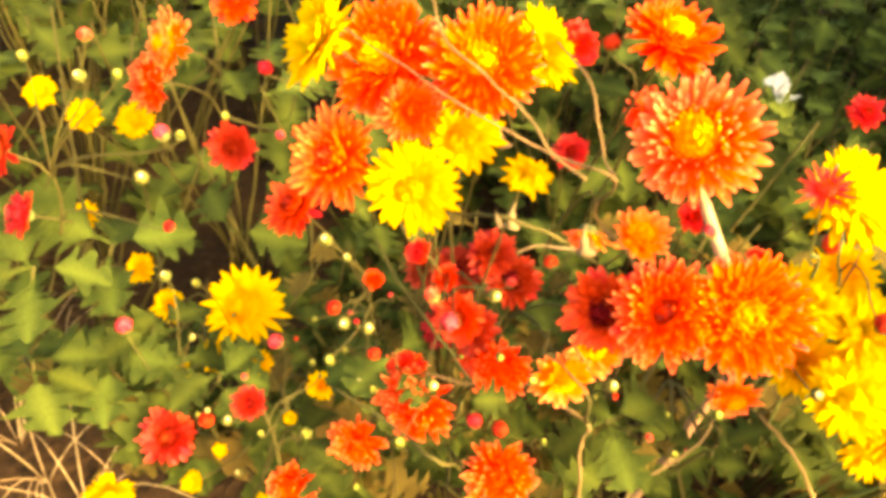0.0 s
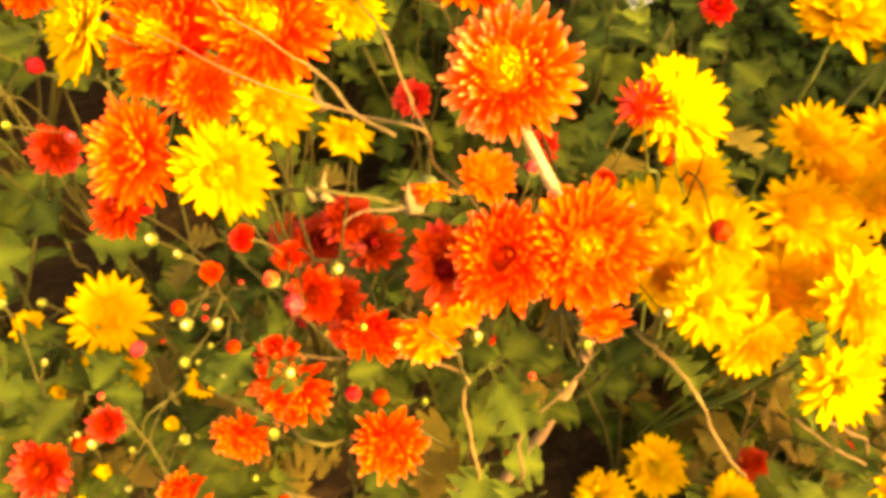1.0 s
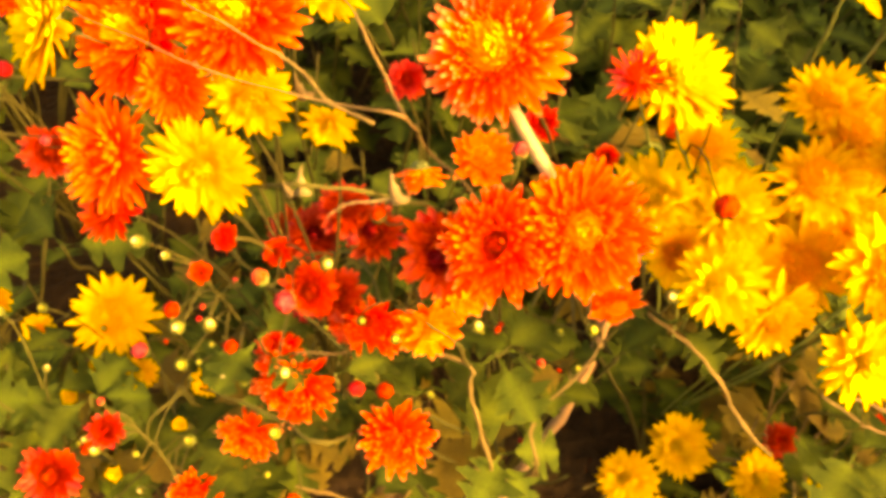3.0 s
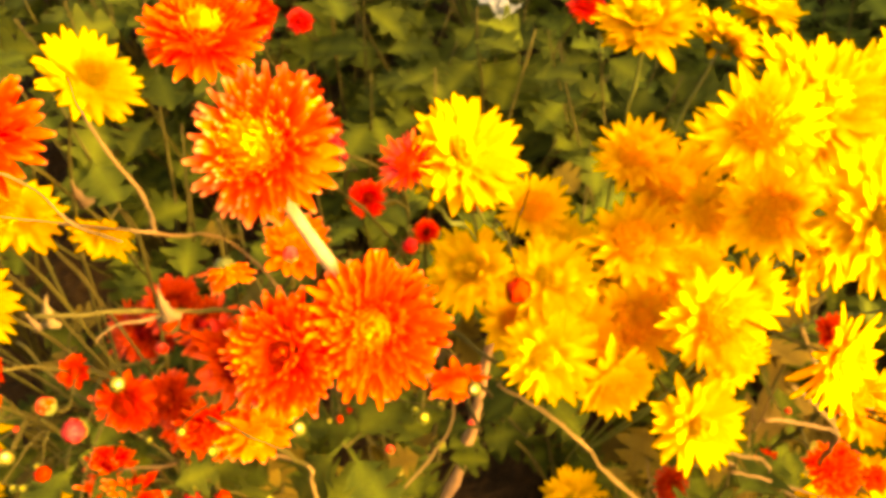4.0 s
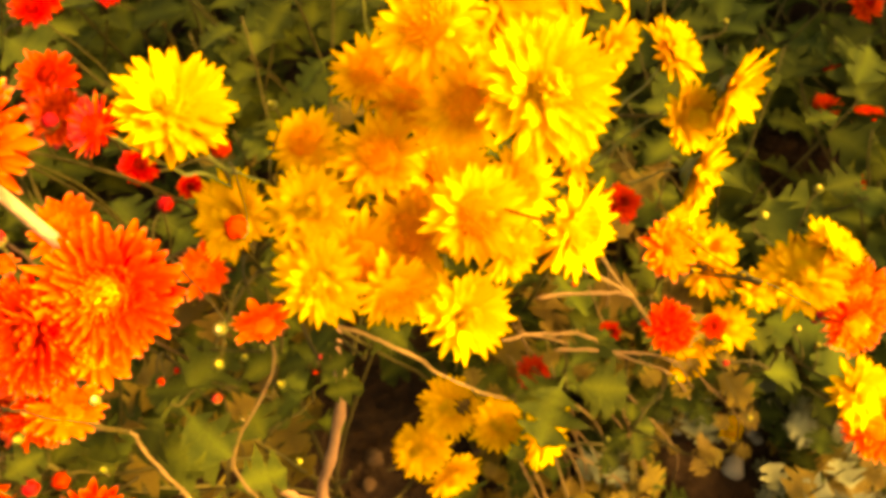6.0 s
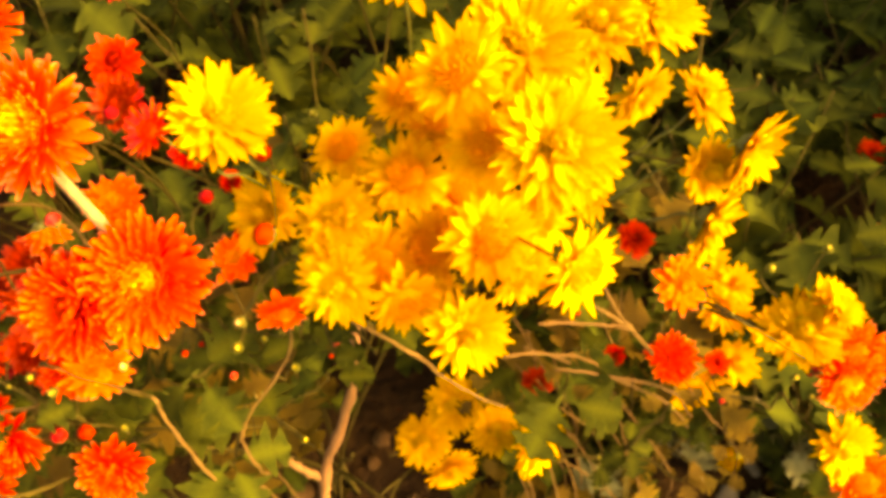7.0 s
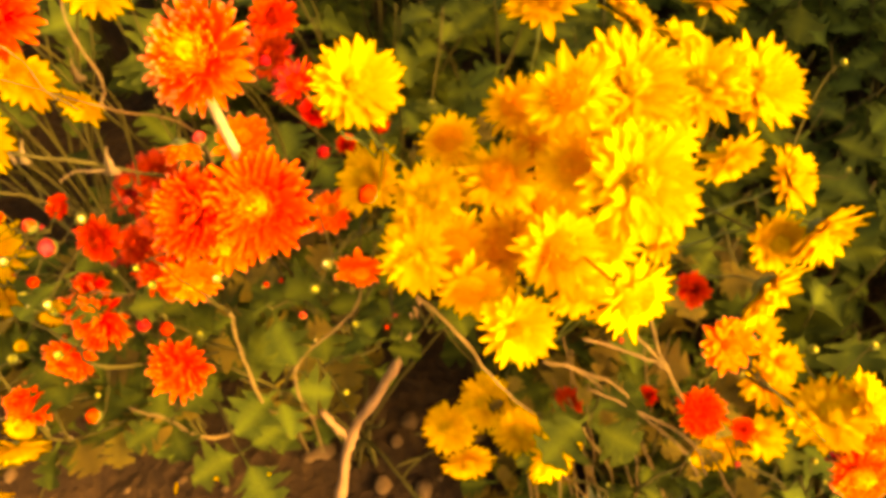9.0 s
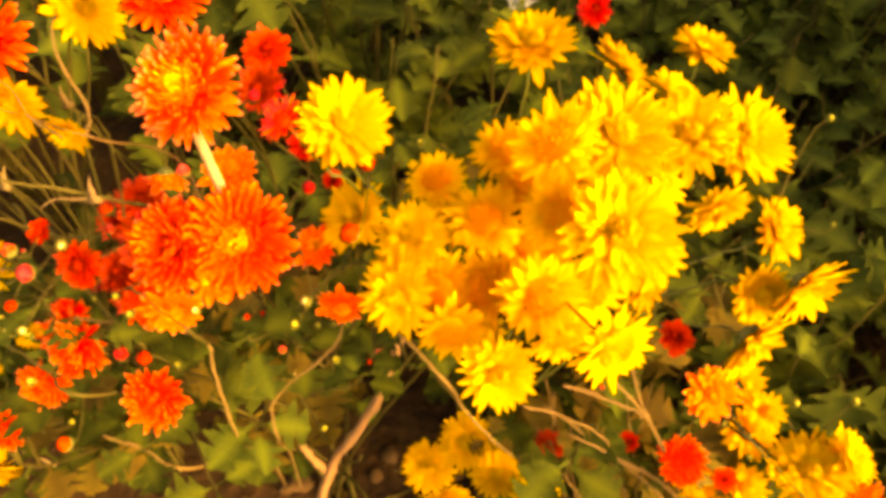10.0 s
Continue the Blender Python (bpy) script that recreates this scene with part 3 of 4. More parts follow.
def plant(x, y, spread, stems, near, seed, height=1.0):
    rnd = random.Random(seed)
    root = new("chrysanthemum_plant")
    root.matrix_basis = Matrix.Translation((x, y, ground_height(x, y)))
    label = ("bushy green chrysanthemum plant with lobed leaves on brown stems" if near else "dark green leafy chrysanthemum plant growing behind the flowers" if height == 1 else "low leafy chrysanthemum plant at the edge of the bed")
    tagged(root, label, "plant", "chrysanthemum plants")
    inv = root.matrix_basis.inverted()
    far_pieces = []
    for i in range(stems):
        a = 2 * math.pi * (i + rnd.random()) / stems
        rr = spread * math.sqrt(rnd.uniform(0.02, 1))
        tx, ty = min(1.53, x + rr * math.cos(a)), y + rr * math.sin(a) * 0.9
        tz = canopy(tx, ty) * rnd.uniform(0.72, 1.0) * height
        pts = bezier((x + rnd.uniform(-.02, .02), y + rnd.uniform(-.02, .02), -0.01), (x, y, 0.16), (x + (tx - x) * 0.7, y + (ty - y) * 0.7, tz * 0.65), (tx, ty, tz), 12)
        v, f, al = tube(pts, 0.0028, 0.0011)
        stem = child("stem", mesh_of("stem", [inv @ q for q in v], f, STEM, al), root)
        NODES.extend(pts[4:])
        STALKS.extend(pts[5:])
        n = rnd.randint(10, 14) if near else rnd.randint(5, 7)
        for j in range(n):
            f = 0.30 + 0.70 * (j + rnd.random()) / n
            k = min(10, int(f * 11))
            q = pts[k].lerp(pts[k + 1], f * 11 - k)
            w = j * 2.4 + a
            if 0.225 < q.x < 0.46 and 0.15 < q.y < 0.46 and q.z < 0.47 or 0.20 < q.x < 0.29 and q.y < 0.42 and q.z < 0.30 or 0.24 < q.x < 0.42 and 0.2 < q.y < 0.47 and q.z < 0.54:
                continue
            if -0.5 < q.x < 0.02 and 0.6 < q.y < 1.3 and j % 5 < 3:
                continue
            if -0.30 < q.x < 0.16 and 0.52 < q.y < 0.82 and q.z > 0.28 or q.x < -0.04 and q.y < 0.47 and q.z < 0.42:
                continue
            m = leaf_pose(q, rnd, rnd.uniform(0.038, 0.062) if near else rnd.uniform(0.05, 0.085) * (1.0 if height == 1 else 0.42), Vector((math.cos(w), math.sin(w), 0)))
            if near:
                child("leaf", rnd.choice(LEAVES) if (i * 7 + j * 3) % 20 > (2 if q.z > 0.36 else 7) else DRYLEAVES[j % 3], stem, inv @ m)
            else:
                far_pieces.append((*leaf_shape(random.Random(rnd.randrange(8)), 21), inv @ m))
    if far_pieces:
        tagged(child("leaves", mesh_of("leaves", *joined(far_pieces)[:2], LEAF, joined(far_pieces)[2]), root), kind="stuff")


def build_plants():
    rnd = random.Random(11)
    for i, (x, y) in enumerate([(0.60, 0.33), (0.73, 0.36)]):
        plant(x, y, 0.11, 8, False, 400 + i, 0.62)
    for i, (x, y) in enumerate(CROWNS):
        plant(x, y, 0.19, 10, -0.2 < x < 0.8, 100 + i)
    k = 0
    for row in range(8):
        y = 0.62 + row * 0.21
        for col in range(-4 - row // 2, 9 + row // 2):
            x = col * 0.20 + (0.1 if row % 2 else 0) + rnd.uniform(-0.05, 0.05)
            yy = y + rnd.uniform(-0.05, 0.05)
            if min((x - c[0]) ** 2 + (yy - c[1]) ** 2 for c in CROWNS) < 0.012:
                continue
            k += 1
            if x > 1.5:  # no plants in or behind the wall
                continue
            plant(x, yy, 0.18, 9, row < 1 and -0.1 < x < 0.7, 200 + k)


build_plants()


# ---- each flower and bud ----
# the orange flowers
flower("gold", 0.216, 0.373, 0.697, 0.064, -0.51, -0.42, 0.75)
flower("redheart", 0.204, 0.313, 0.640, 0.055, -0.48, -0.56, 0.67)
flower("orange", 0.240, 0.309, 0.646, 0.060, -0.20, -0.69, 0.69)
flower("orange", 0.064, 0.427, 0.694, 0.066, -0.62, -0.52, 0.59)
flower("orange", 0.109, 0.401, 0.711, 0.058, -0.28, -0.54, 0.79)
flower("vermilion", 0.076, 0.393, 0.687, 0.033, -0.18, -0.89, 0.41)
flower("vermilion", 0.041, 0.397, 0.650, 0.053, -0.62, -0.52, 0.59)
flower("orange", 0.203, 0.418, 0.726, 0.049, 0.08, -0.24, 0.97)
flower("red", 0.245, 0.510, 0.624, 0.036, -0.09, -0.43, 0.90)
flower("crimson", 0.245, 0.442, 0.644, 0.033, -0.32, -0.57, 0.76)
flower("pompom", 0.101, 0.361, 0.486, 0.053, -0.59, -0.73, 0.35)
flower("pompom", 0.065, 0.359, 0.441, 0.040, -0.37, -0.90, 0.24)
flower("pompom", 0.155, 0.323, 0.468, 0.048, -0.36, -0.85, 0.38)
flower("pompom", 0.153, 0.377, 0.508, 0.042, -0.30, -0.89, 0.35)
flower("apricot", 0.180, 0.341, 0.548, 0.040, 0.05, -0.98, 0.21)
flower("red", 0.186, 0.334, 0.615, 0.046, -0.60, -0.67, 0.43)
flower("apricot", 0.185, 0.393, 0.618, 0.032, -0.10, -0.40, -0.90, closed=1.0)
flower("apricot", 0.222, 0.404, 0.606, 0.042, 0.10, -0.30, 0.90, closed=0.7)
flower("crimson", -0.066, 0.370, 0.417, 0.040, -0.22, -0.63, 0.74)
flower("crimson", -0.002, 0.338, 0.510, 0.022, 0.00, -0.72, 0.70, closed=0.5)
flower("pompom", 0.022, 0.347, 0.400, 0.037, -0.07, -0.92, 0.39)
flower("crimson", 0.125, 0.453, 0.515, 0.038, -0.18, -0.58, 0.79)
flower("crimson", 0.146, 0.448, 0.540, 0.036, 0.18, -0.51, 0.84)
flower("red", 0.119, 0.377, 0.553, 0.033, -0.44, -0.74, 0.51)
flower("red", 0.013, 0.447, 0.570, 0.039, -0.57, -0.32, 0.75)
flower("red", 0.269, 0.440, 0.595, 0.023, 0.07, -0.58, 0.81)
flower("red", 0.289, 0.389, 0.609, 0.015, -0.14, -0.54, 0.83, closed=0.4)
flower("spiky", 0.267, 0.339, 0.701, 0.028, -0.40, -0.33, 0.85, closed=0.4, via=[(0.287, 0.351, 0.655), (0.301, 0.357, 0.635), (0.345, 0.392, 0.520), (0.400, 0.430, 0.330)], stem=SEPAL)
flower("red", 0.520, 0.306, 0.522, 0.026, 0.01, -0.54, 0.84, closed=0.3)
flower("pompom", 0.558, 0.277, 0.381, 0.042, -0.10, -0.53, 0.84)
flower("apricot", 0.582, 0.312, 0.425, 0.048, 0.05, -0.70, 0.70)
flower("sun", 0.352, 0.326, 0.570, 0.050, -0.30, -0.65, 0.65)
flower("red", 0.601, 0.269, 0.354, 0.022, -0.10, -0.53, 0.84)
# the yellow flowers
flower("yellow", 0.030, 0.413, 0.710, 0.049, -0.82, -0.29, 0.49)
flower("yellow", 0.147, 0.452, 0.696, 0.049, 0.59, -0.35, 0.72)
flower("yellow", 0.081, 0.376, 0.654, 0.050, -0.22, -0.93, 0.29, via=[(0.102, 0.366, 0.647), (0.121, 0.331, 0.676), (0.165, 0.346, 0.645), (0.205, 0.370, 0.580), (0.250, 0.420, 0.360)])
flower("amber", 0.107, 0.407, 0.666, 0.042, -0.27, -0.96, 0.11)
flower("yellow", 0.141, 0.388, 0.660, 0.029, -0.29, -0.96, -0.06, closed=0.5)
flower("yellow", 0.297, 0.358, 0.682, 0.054, 0.20, -0.52, 0.83, via=[(0.305, 0.350, 0.650), (0.326, 0.361, 0.610), (0.370, 0.400, 0.500), (0.420, 0.430, 0.320)], stem=SEPAL)
flower("sun", 0.359, 0.403, 0.591, 0.046, -0.18, -0.32, 0.93)
flower("yellow", 0.302, 0.355, 0.609, 0.049, -0.58, -0.21, 0.78)
flower("yellow", 0.336, 0.335, 0.611, 0.046, -0.26, -0.40, 0.88)
flower("yellow", 0.325, 0.309, 0.588, 0.049, -0.41, -0.68, 0.61)
flower("sun", 0.356, 0.296, 0.570, 0.045, -0.02, -0.97, 0.26)
flower("sun", 0.379, 0.334, 0.624, 0.049, -0.35, -0.35, 0.87)
flower("sun", 0.393, 0.366, 0.650, 0.043, -0.39, -0.19, 0.90)
flower("sun", 0.401, 0.301, 0.712, 0.050, -0.51, -0.23, 0.83)
flower("yellow", 0.434, 0.309, 0.708, 0.062, -0.03, -0.40, 0.91)
flower("yellow", 0.423, 0.254, 0.700, 0.057, -0.17, -0.68, 0.71)
flower("sun", 0.406, 0.286, 0.678, 0.042, -0.62, -0.60, 0.50)
flower("sun", 0.414, 0.324, 0.639, 0.039, -0.52, -0.43, 0.74)
flower("sun", 0.382, 0.321, 0.574, 0.053, -0.54, -0.51, 0.67)
flower("sun", 0.412, 0.300, 0.590, 0.057, -0.09, -0.74, 0.66)
flower("yellow", 0.379, 0.257, 0.576, 0.047, -0.13, -0.80, 0.59)
flower("sun", 0.437, 0.248, 0.612, 0.051, 0.30, -0.90, 0.30)
flower("yellow", 0.496, 0.344, 0.676, 0.054, -0.40, -0.35, 0.85, via=[(0.497, 0.344, 0.620), (0.490, 0.346, 0.550), (0.460, 0.360, 0.400), (0.450, 0.430, 0.200)], stem=SEPAL)
flower("yellow", 0.529, 0.342, 0.674, 0.058, 0.18, -0.45, 0.87)
flower("yellow", 0.540, 0.353, 0.605, 0.045, 0.19, -0.97, -0.12)
flower("yellow", 0.412, 0.405, 0.698, 0.052, -0.18, -0.07, 0.98, via=[(0.412, 0.407, 0.640), (0.413, 0.410, 0.550), (0.420, 0.430, 0.350)], stem=SEPAL)
flower("yellow", 0.481, 0.427, 0.661, 0.049, 0.72, 0.25, 0.65, via=[(0.462, 0.426, 0.600), (0.455, 0.426, 0.500), (0.440, 0.430, 0.300)], stem=SEPAL)
flower("yellow", 0.593, 0.353, 0.577, 0.047, 0.44, -0.51, 0.74, via=[(0.575, 0.358, 0.553), (0.520, 0.375, 0.500), (0.470, 0.390, 0.420), (0.440, 0.430, 0.200)], stem=SEPAL)
flower("yellow", 0.547, 0.290, 0.592, 0.042, 0.19, -0.87, 0.45)
flower("yellow", 0.568, 0.284, 0.607, 0.054, 0.33, -0.94, -0.06, closed=0.5, via=[(0.560, 0.310, 0.585), (0.530, 0.340, 0.530), (0.480, 0.370, 0.450), (0.450, 0.430, 0.200)], stem=SEPAL)
flower("yellow", 0.556, 0.286, 0.546, 0.058, 0.52, -0.85, -0.11, closed=0.5, via=[(0.545, 0.305, 0.535), (0.520, 0.330, 0.500), (0.480, 0.360, 0.420), (0.450, 0.430, 0.200)], stem=SEPAL)
flower("yellow", 0.601, 0.219, 0.478, 0.055, -0.27, -0.17, 0.95)
flower("yellow", 0.622, 0.220, 0.495, 0.041, 0.53, -0.15, 0.83)
flower("gold", 0.630, 0.195, 0.460, 0.047, -0.28, -0.21, 0.94)
flower("yellow", 0.603, 0.155, 0.424, 0.048, 0.02, -0.80, 0.60)
flower("yellow", 0.396, 0.349, 0.302, 0.054, -0.21, -0.51, 0.84)
flower("yellow", 0.364, 0.355, 0.244, 0.054, -0.32, -0.57, 0.76)
flower("yellow", 0.403, 0.281, 0.380, 0.040, 0.02, -0.45, 0.90)
flower("yellow", 0.423, 0.252, 0.394, 0.052, 0.41, -0.89, 0.18)
flower("yellow", 0.381, 0.337, 0.200, 0.054, -0.03, -0.99, 0.11)
flower("sun", -0.033, 0.497, 0.415, 0.067, -0.11, -0.65, 0.75)
flower("apricot", 0.203, 0.366, 0.549, 0.041, -0.06, -0.95, 0.29, closed=0.4)
flower("apricot", 0.290, 0.342, 0.537, 0.034, -0.02, -1.00, -0.02)
flower("yellow", 0.579, 0.504, 0.621, 0.050, 0.18, 0.05, 0.98, via=[(0.577, 0.505, 0.560), (0.570, 0.500, 0.450), (0.550, 0.480, 0.300)], stem=SEPAL)
flower("yellow", 0.475, 0.303, 0.619, 0.043, 0.31, -0.77, 0.56)
flower("red", 0.580, 0.751, 0.500, 0.039, -0.11, -0.46, 0.88)
flower("red", 0.245, 0.710, 0.565, 0.033, -0.15, -0.42, 0.90)
flower("gold", -0.096, 0.599, 0.588, 0.049, -0.83, -0.37, 0.42)
flower("pompom", -0.106, 0.570, 0.571, 0.042, -0.79, -0.59, 0.19)
flower("red", -0.059, 0.658, 0.598, 0.039, -0.12, -0.55, 0.82)
flower("crimson", -0.049, 0.561, 0.527, 0.038, -0.09, -0.85, 0.51)
flower("crimson", -0.160, 0.452, 0.540, 0.032, -0.73, -0.45, 0.51, closed=0.4)
flower("crimson", -0.156, 0.440, 0.601, 0.032, -0.73, -0.45, 0.51)
flower("yellow", -0.125, 0.577, 0.531, 0.030, -0.12, -0.55, 0.82)
flower("yellow", -0.165, 0.581, 0.529, 0.028, -0.12, -0.55, 0.82)
flower("yellow", -0.199, 0.594, 0.538, 0.027, -0.12, -0.55, 0.82)
flower("yellow", -0.159, 0.526, 0.472, 0.026, -0.12, -0.55, 0.82)
flower("yellow", 0.707, 0.274, 0.034, 0.030, -0.14, -0.45, 0.88)
flower("gold", 0.616, 0.184, 0.457, 0.042, -0.23, -0.79, 0.57)
flower("sun", 0.445, 0.365, 0.643, 0.043, -0.37, -0.54, 0.76)
flower("crimson", 0.110, 0.489, 0.482, 0.038, -0.34, -0.46, 0.82)
flower("crimson", 0.134, 0.394, 0.523, 0.033, -0.34, -0.46, 0.82)
flower("crimson", 0.116, 0.408, 0.507, 0.032, -0.34, -0.46, 0.82)
flower("crimson", 0.163, 0.435, 0.528, 0.040, -0.34, -0.46, 0.82)
flower("vermilion", 0.139, 0.386, 0.505, 0.030, -0.40, -0.61, 0.68)
flower("pompom", 0.093, 0.383, 0.490, 0.031, -0.40, -0.61, 0.68)
flower("crimson", 0.200, 0.512, 0.586, 0.027, -0.11, -0.64, 0.76)
flower("red", 0.086, 0.352, 0.630, 0.015, -0.45, -0.58, 0.68, closed=0.6)
flower("red", 0.065, 0.373, 0.585, 0.013, 0.11, -0.52, 0.85, closed=0.6)
flower("yellow", 0.368, 0.382, 0.575, 0.045, -0.09, -0.43, 0.90)
flower("sun", 0.413, 0.334, 0.592, 0.054, -0.09, -0.69, 0.72)
flower("sun", 0.395, 0.342, 0.569, 0.055, -0.19, -0.68, 0.71)
flower("sun", 0.447, 0.313, 0.576, 0.050, 0.12, -0.83, 0.55)
flower("sun", 0.427, 0.290, 0.560, 0.045, 0.14, -0.99, 0.06)
flower("amber", 0.493, 0.323, 0.563, 0.037, 0.47, -0.86, 0.21)
flower("yellow", 0.473, 0.328, 0.656, 0.048, 0.57, -0.59, 0.57)
flower("yellow", 0.431, 0.315, 0.664, 0.050, -0.09, -0.53, 0.84)
flower("yellow", 0.517, 0.411, 0.650, 0.043, 0.48, -0.01, 0.87)
flower("sun", 0.410, 0.355, 0.635, 0.050, -0.30, -0.40, 0.87)
flower("amber", 0.331, 0.357, 0.555, 0.046, -0.40, -0.71, 0.58)
flower("apricot", 0.275, 0.373, 0.563, 0.034, -0.30, -0.49, 0.81, closed=0.6)
flower("yellow", 0.380, 0.320, 0.522, 0.043, 0.02, -0.94, 0.34)
flower("yellow", -0.002, 0.331, 0.358, 0.048, 0.08, -0.91, -0.41)
flower("yellow", -0.024, 0.296, 0.353, 0.045, -0.27, -0.91, -0.31)
flower("yellow", 0.015, 0.257, 0.327, 0.043, 0.27, -0.96, -0.02)
flower("yellow", 0.004, 0.344, 0.369, 0.026, -0.08, -0.94, 0.34)
flower("amber", 0.658, 0.363, 0.346, 0.044, -0.13, -0.50, 0.86)
flower("amber", 0.670, 0.333, 0.301, 0.051, -0.13, -0.50, 0.86)
flower("amber", 0.627, 0.305, 0.247, 0.055, -0.13, -0.50, 0.86)
flower("amber", 0.662, 0.292, 0.269, 0.044, -0.13, -0.50, 0.86)
flower("amber", 0.691, 0.295, 0.302, 0.040, -0.13, -0.50, 0.86)
flower("amber", 0.614, 0.294, 0.247, 0.040, -0.14, -0.88, 0.46)
flower("amber", 0.673, 0.335, 0.339, 0.037, -0.31, -0.48, 0.82)
# half-hidden flowers low among the leaves
flower("amber", -0.130, 0.544, 0.400, 0.030, -0.30, -0.60, 0.74, closed=0.3)
flower("amber", -0.103, 0.522, 0.380, 0.032, -0.10, -0.70, 0.70, closed=0.4)
flower("yellow", -0.053, 0.459, 0.395, 0.028, -0.30, -0.80, 0.40, closed=0.3)
flower("yellow", -0.021, 0.454, 0.395, 0.030, 0.20, -0.85, 0.30)
flower("yellow", -0.082, 0.468, 0.360, 0.016, -0.30, -0.60, 0.74, closed=0.5)
flower("yellow", -0.032, 0.371, 0.400, 0.012, 0.10, -0.70, 0.70, closed=0.7)
flower("yellow", -0.050, 0.356, 0.380, 0.017, -0.20, -0.60, 0.77, closed=0.5)
flower("yellow", -0.122, 0.374, 0.330, 0.040, 0.20, -0.95, -0.10)
flower("yellow", 0.015, 0.388, 0.420, 0.012, 0.30, -0.60, 0.74, closed=0.6)
flower("amber", 0.035, 0.418, 0.420, 0.024, 0.10, -0.70, 0.70, closed=0.3)
bud("red", -0.043, 0.383, 0.420, 0.0120)
# buds
bud("green", -0.141, 0.463, 0.653, 0.0067)
bud("pale", -0.108, 0.453, 0.650, 0.0078)
bud("green", -0.085, 0.449, 0.656, 0.0066)
bud("green", -0.049, 0.429, 0.633, 0.0061)
bud("pale", -0.075, 0.430, 0.599, 0.0088)
bud("pale", -0.074, 0.438, 0.507, 0.0081)
bud("green", -0.061, 0.461, 0.477, 0.0065)
bud("pale", 0.036, 0.389, 0.599, 0.0079)
bud("pale", -0.017, 0.341, 0.485, 0.0067)
bud("green", -0.022, 0.423, 0.653, 0.0049)
bud("pale", 0.049, 0.380, 0.595, 0.0050)
bud("pale", 0.050, 0.350, 0.573, 0.0077)
bud("pale", 0.064, 0.357, 0.562, 0.0080)
bud("green", 0.043, 0.354, 0.535, 0.0071)
bud("pale", 0.062, 0.355, 0.512, 0.0079)
bud("green", 0.071, 0.361, 0.499, 0.0069)
bud("pale", 0.100, 0.315, 0.568, 0.0069)
bud("green", 0.087, 0.314, 0.513, 0.0075)
bud("green", 0.158, 0.329, 0.559, 0.0062)
bud("green", 0.143, 0.352, 0.549, 0.0053)
bud("pale", 0.200, 0.321, 0.569, 0.0071)
bud("green", 0.260, 0.310, 0.563, 0.0066)
bud("pale", 0.272, 0.276, 0.631, 0.0060)
bud("pale", 0.129, 0.345, 0.609, 0.0074)
bud("pink", 0.096, 0.350, 0.601, 0.0087)
bud("pink", 0.106, 0.337, 0.595, 0.0110)
bud("pink", 0.214, 0.326, 0.682, 0.0070)
bud("pink", -0.104, 0.463, 0.670, 0.0080)
bud("pink", -0.060, 0.432, 0.631, 0.0097)
bud("red", -0.065, 0.435, 0.556, 0.0074)
bud("pink", -0.094, 0.404, 0.493, 0.0119)
bud("pink", 0.002, 0.417, 0.470, 0.0114)
bud("pink", 0.145, 0.379, 0.585, 0.0069)
bud("red", 0.157, 0.358, 0.624, 0.0082)
bud("red", 0.069, 0.364, 0.530, 0.0083)
bud("red", 0.000, 0.425, 0.684, 0.0085)
bud("red", 0.212, 0.439, 0.686, 0.0051)
bud("red", 0.135, 0.342, 0.497, 0.0102)
bud("red", 0.151, 0.337, 0.497, 0.0102)
bud("red", 0.181, 0.440, 0.711, 0.0097)
bud("pink", 0.009, 0.410, 0.653, 0.0053)
bud("red", 0.043, 0.376, 0.556, 0.0091)
flower("red", 0.106, 0.374, 0.590, 0.018, -0.34, -0.46, 0.82, closed=0.5)
bud("pink", 0.252, 0.396, 0.665, 0.0043)
bud("green", 0.176, 0.325, 0.504, 0.0041)
bud("green", 0.270, 0.363, 0.485, 0.0047)
bud("green", 0.587, 0.250, 0.519, 0.0067)
bud("green", 0.624, 0.244, 0.526, 0.0060)
bud("green", 0.605, 0.374, 0.660, 0.0050)
bud("green", 0.345, 0.392, 0.636, 0.0057)
bud("pale", 0.063, 0.361, 0.502, 0.0056)
bud("green", 0.030, 0.351, 0.459, 0.0073)
bud("red", 0.310, 0.369, 0.643, 0.0115)
bud("red", 0.274, 0.369, 0.624, 0.0084)
bud("red", 0.247, 0.391, 0.678, 0.0078)
bud("red", 0.087, 0.307, 0.439, 0.0112)
bud("green", 0.620, 0.339, 0.597, 0.0033)
bud("pink", 0.607, 0.202, 0.454, 0.0108)
flower("crimson", 0.465, 0.326, 0.328, 0.029, -0.10, -0.53, 0.84)
flower("red", 0.523, 0.303, 0.370, 0.018, -0.10, -0.53, 0.84)
bud("red", 0.297, 0.294, 0.663, 0.0108)
# twigs, woody stems
twig("twig", STEM2, "thin pale brown leafless twig crossing in front of the flowers", "twig", 0.0004, 0.0009, [(0.027, 0.417, 0.723), (0.049, 0.398, 0.721), (0.096, 0.360, 0.715), (0.140, 0.352, 0.698), (0.168, 0.339, 0.696), (0.191, 0.405, 0.620), (0.215, 0.360, 0.600), (0.250, 0.410, 0.400)])
twig("twig", STEM2, "thin pale brown leafless twig crossing in front of the flowers", "twig", 0.0005, 0.0009, [(0.079, 0.414, 0.742), (0.088, 0.393, 0.728), (0.104, 0.381, 0.721), (0.130, 0.366, 0.707), (0.140, 0.352, 0.698), (0.156, 0.342, 0.693)])
twig("twig", STEM2, "short forked dry twig with a hooked end", "twig", 0.0005, 0.0009, [(0.146, 0.418, 0.720), (0.155, 0.374, 0.724), (0.166, 0.360, 0.697), (0.168, 0.339, 0.696)])
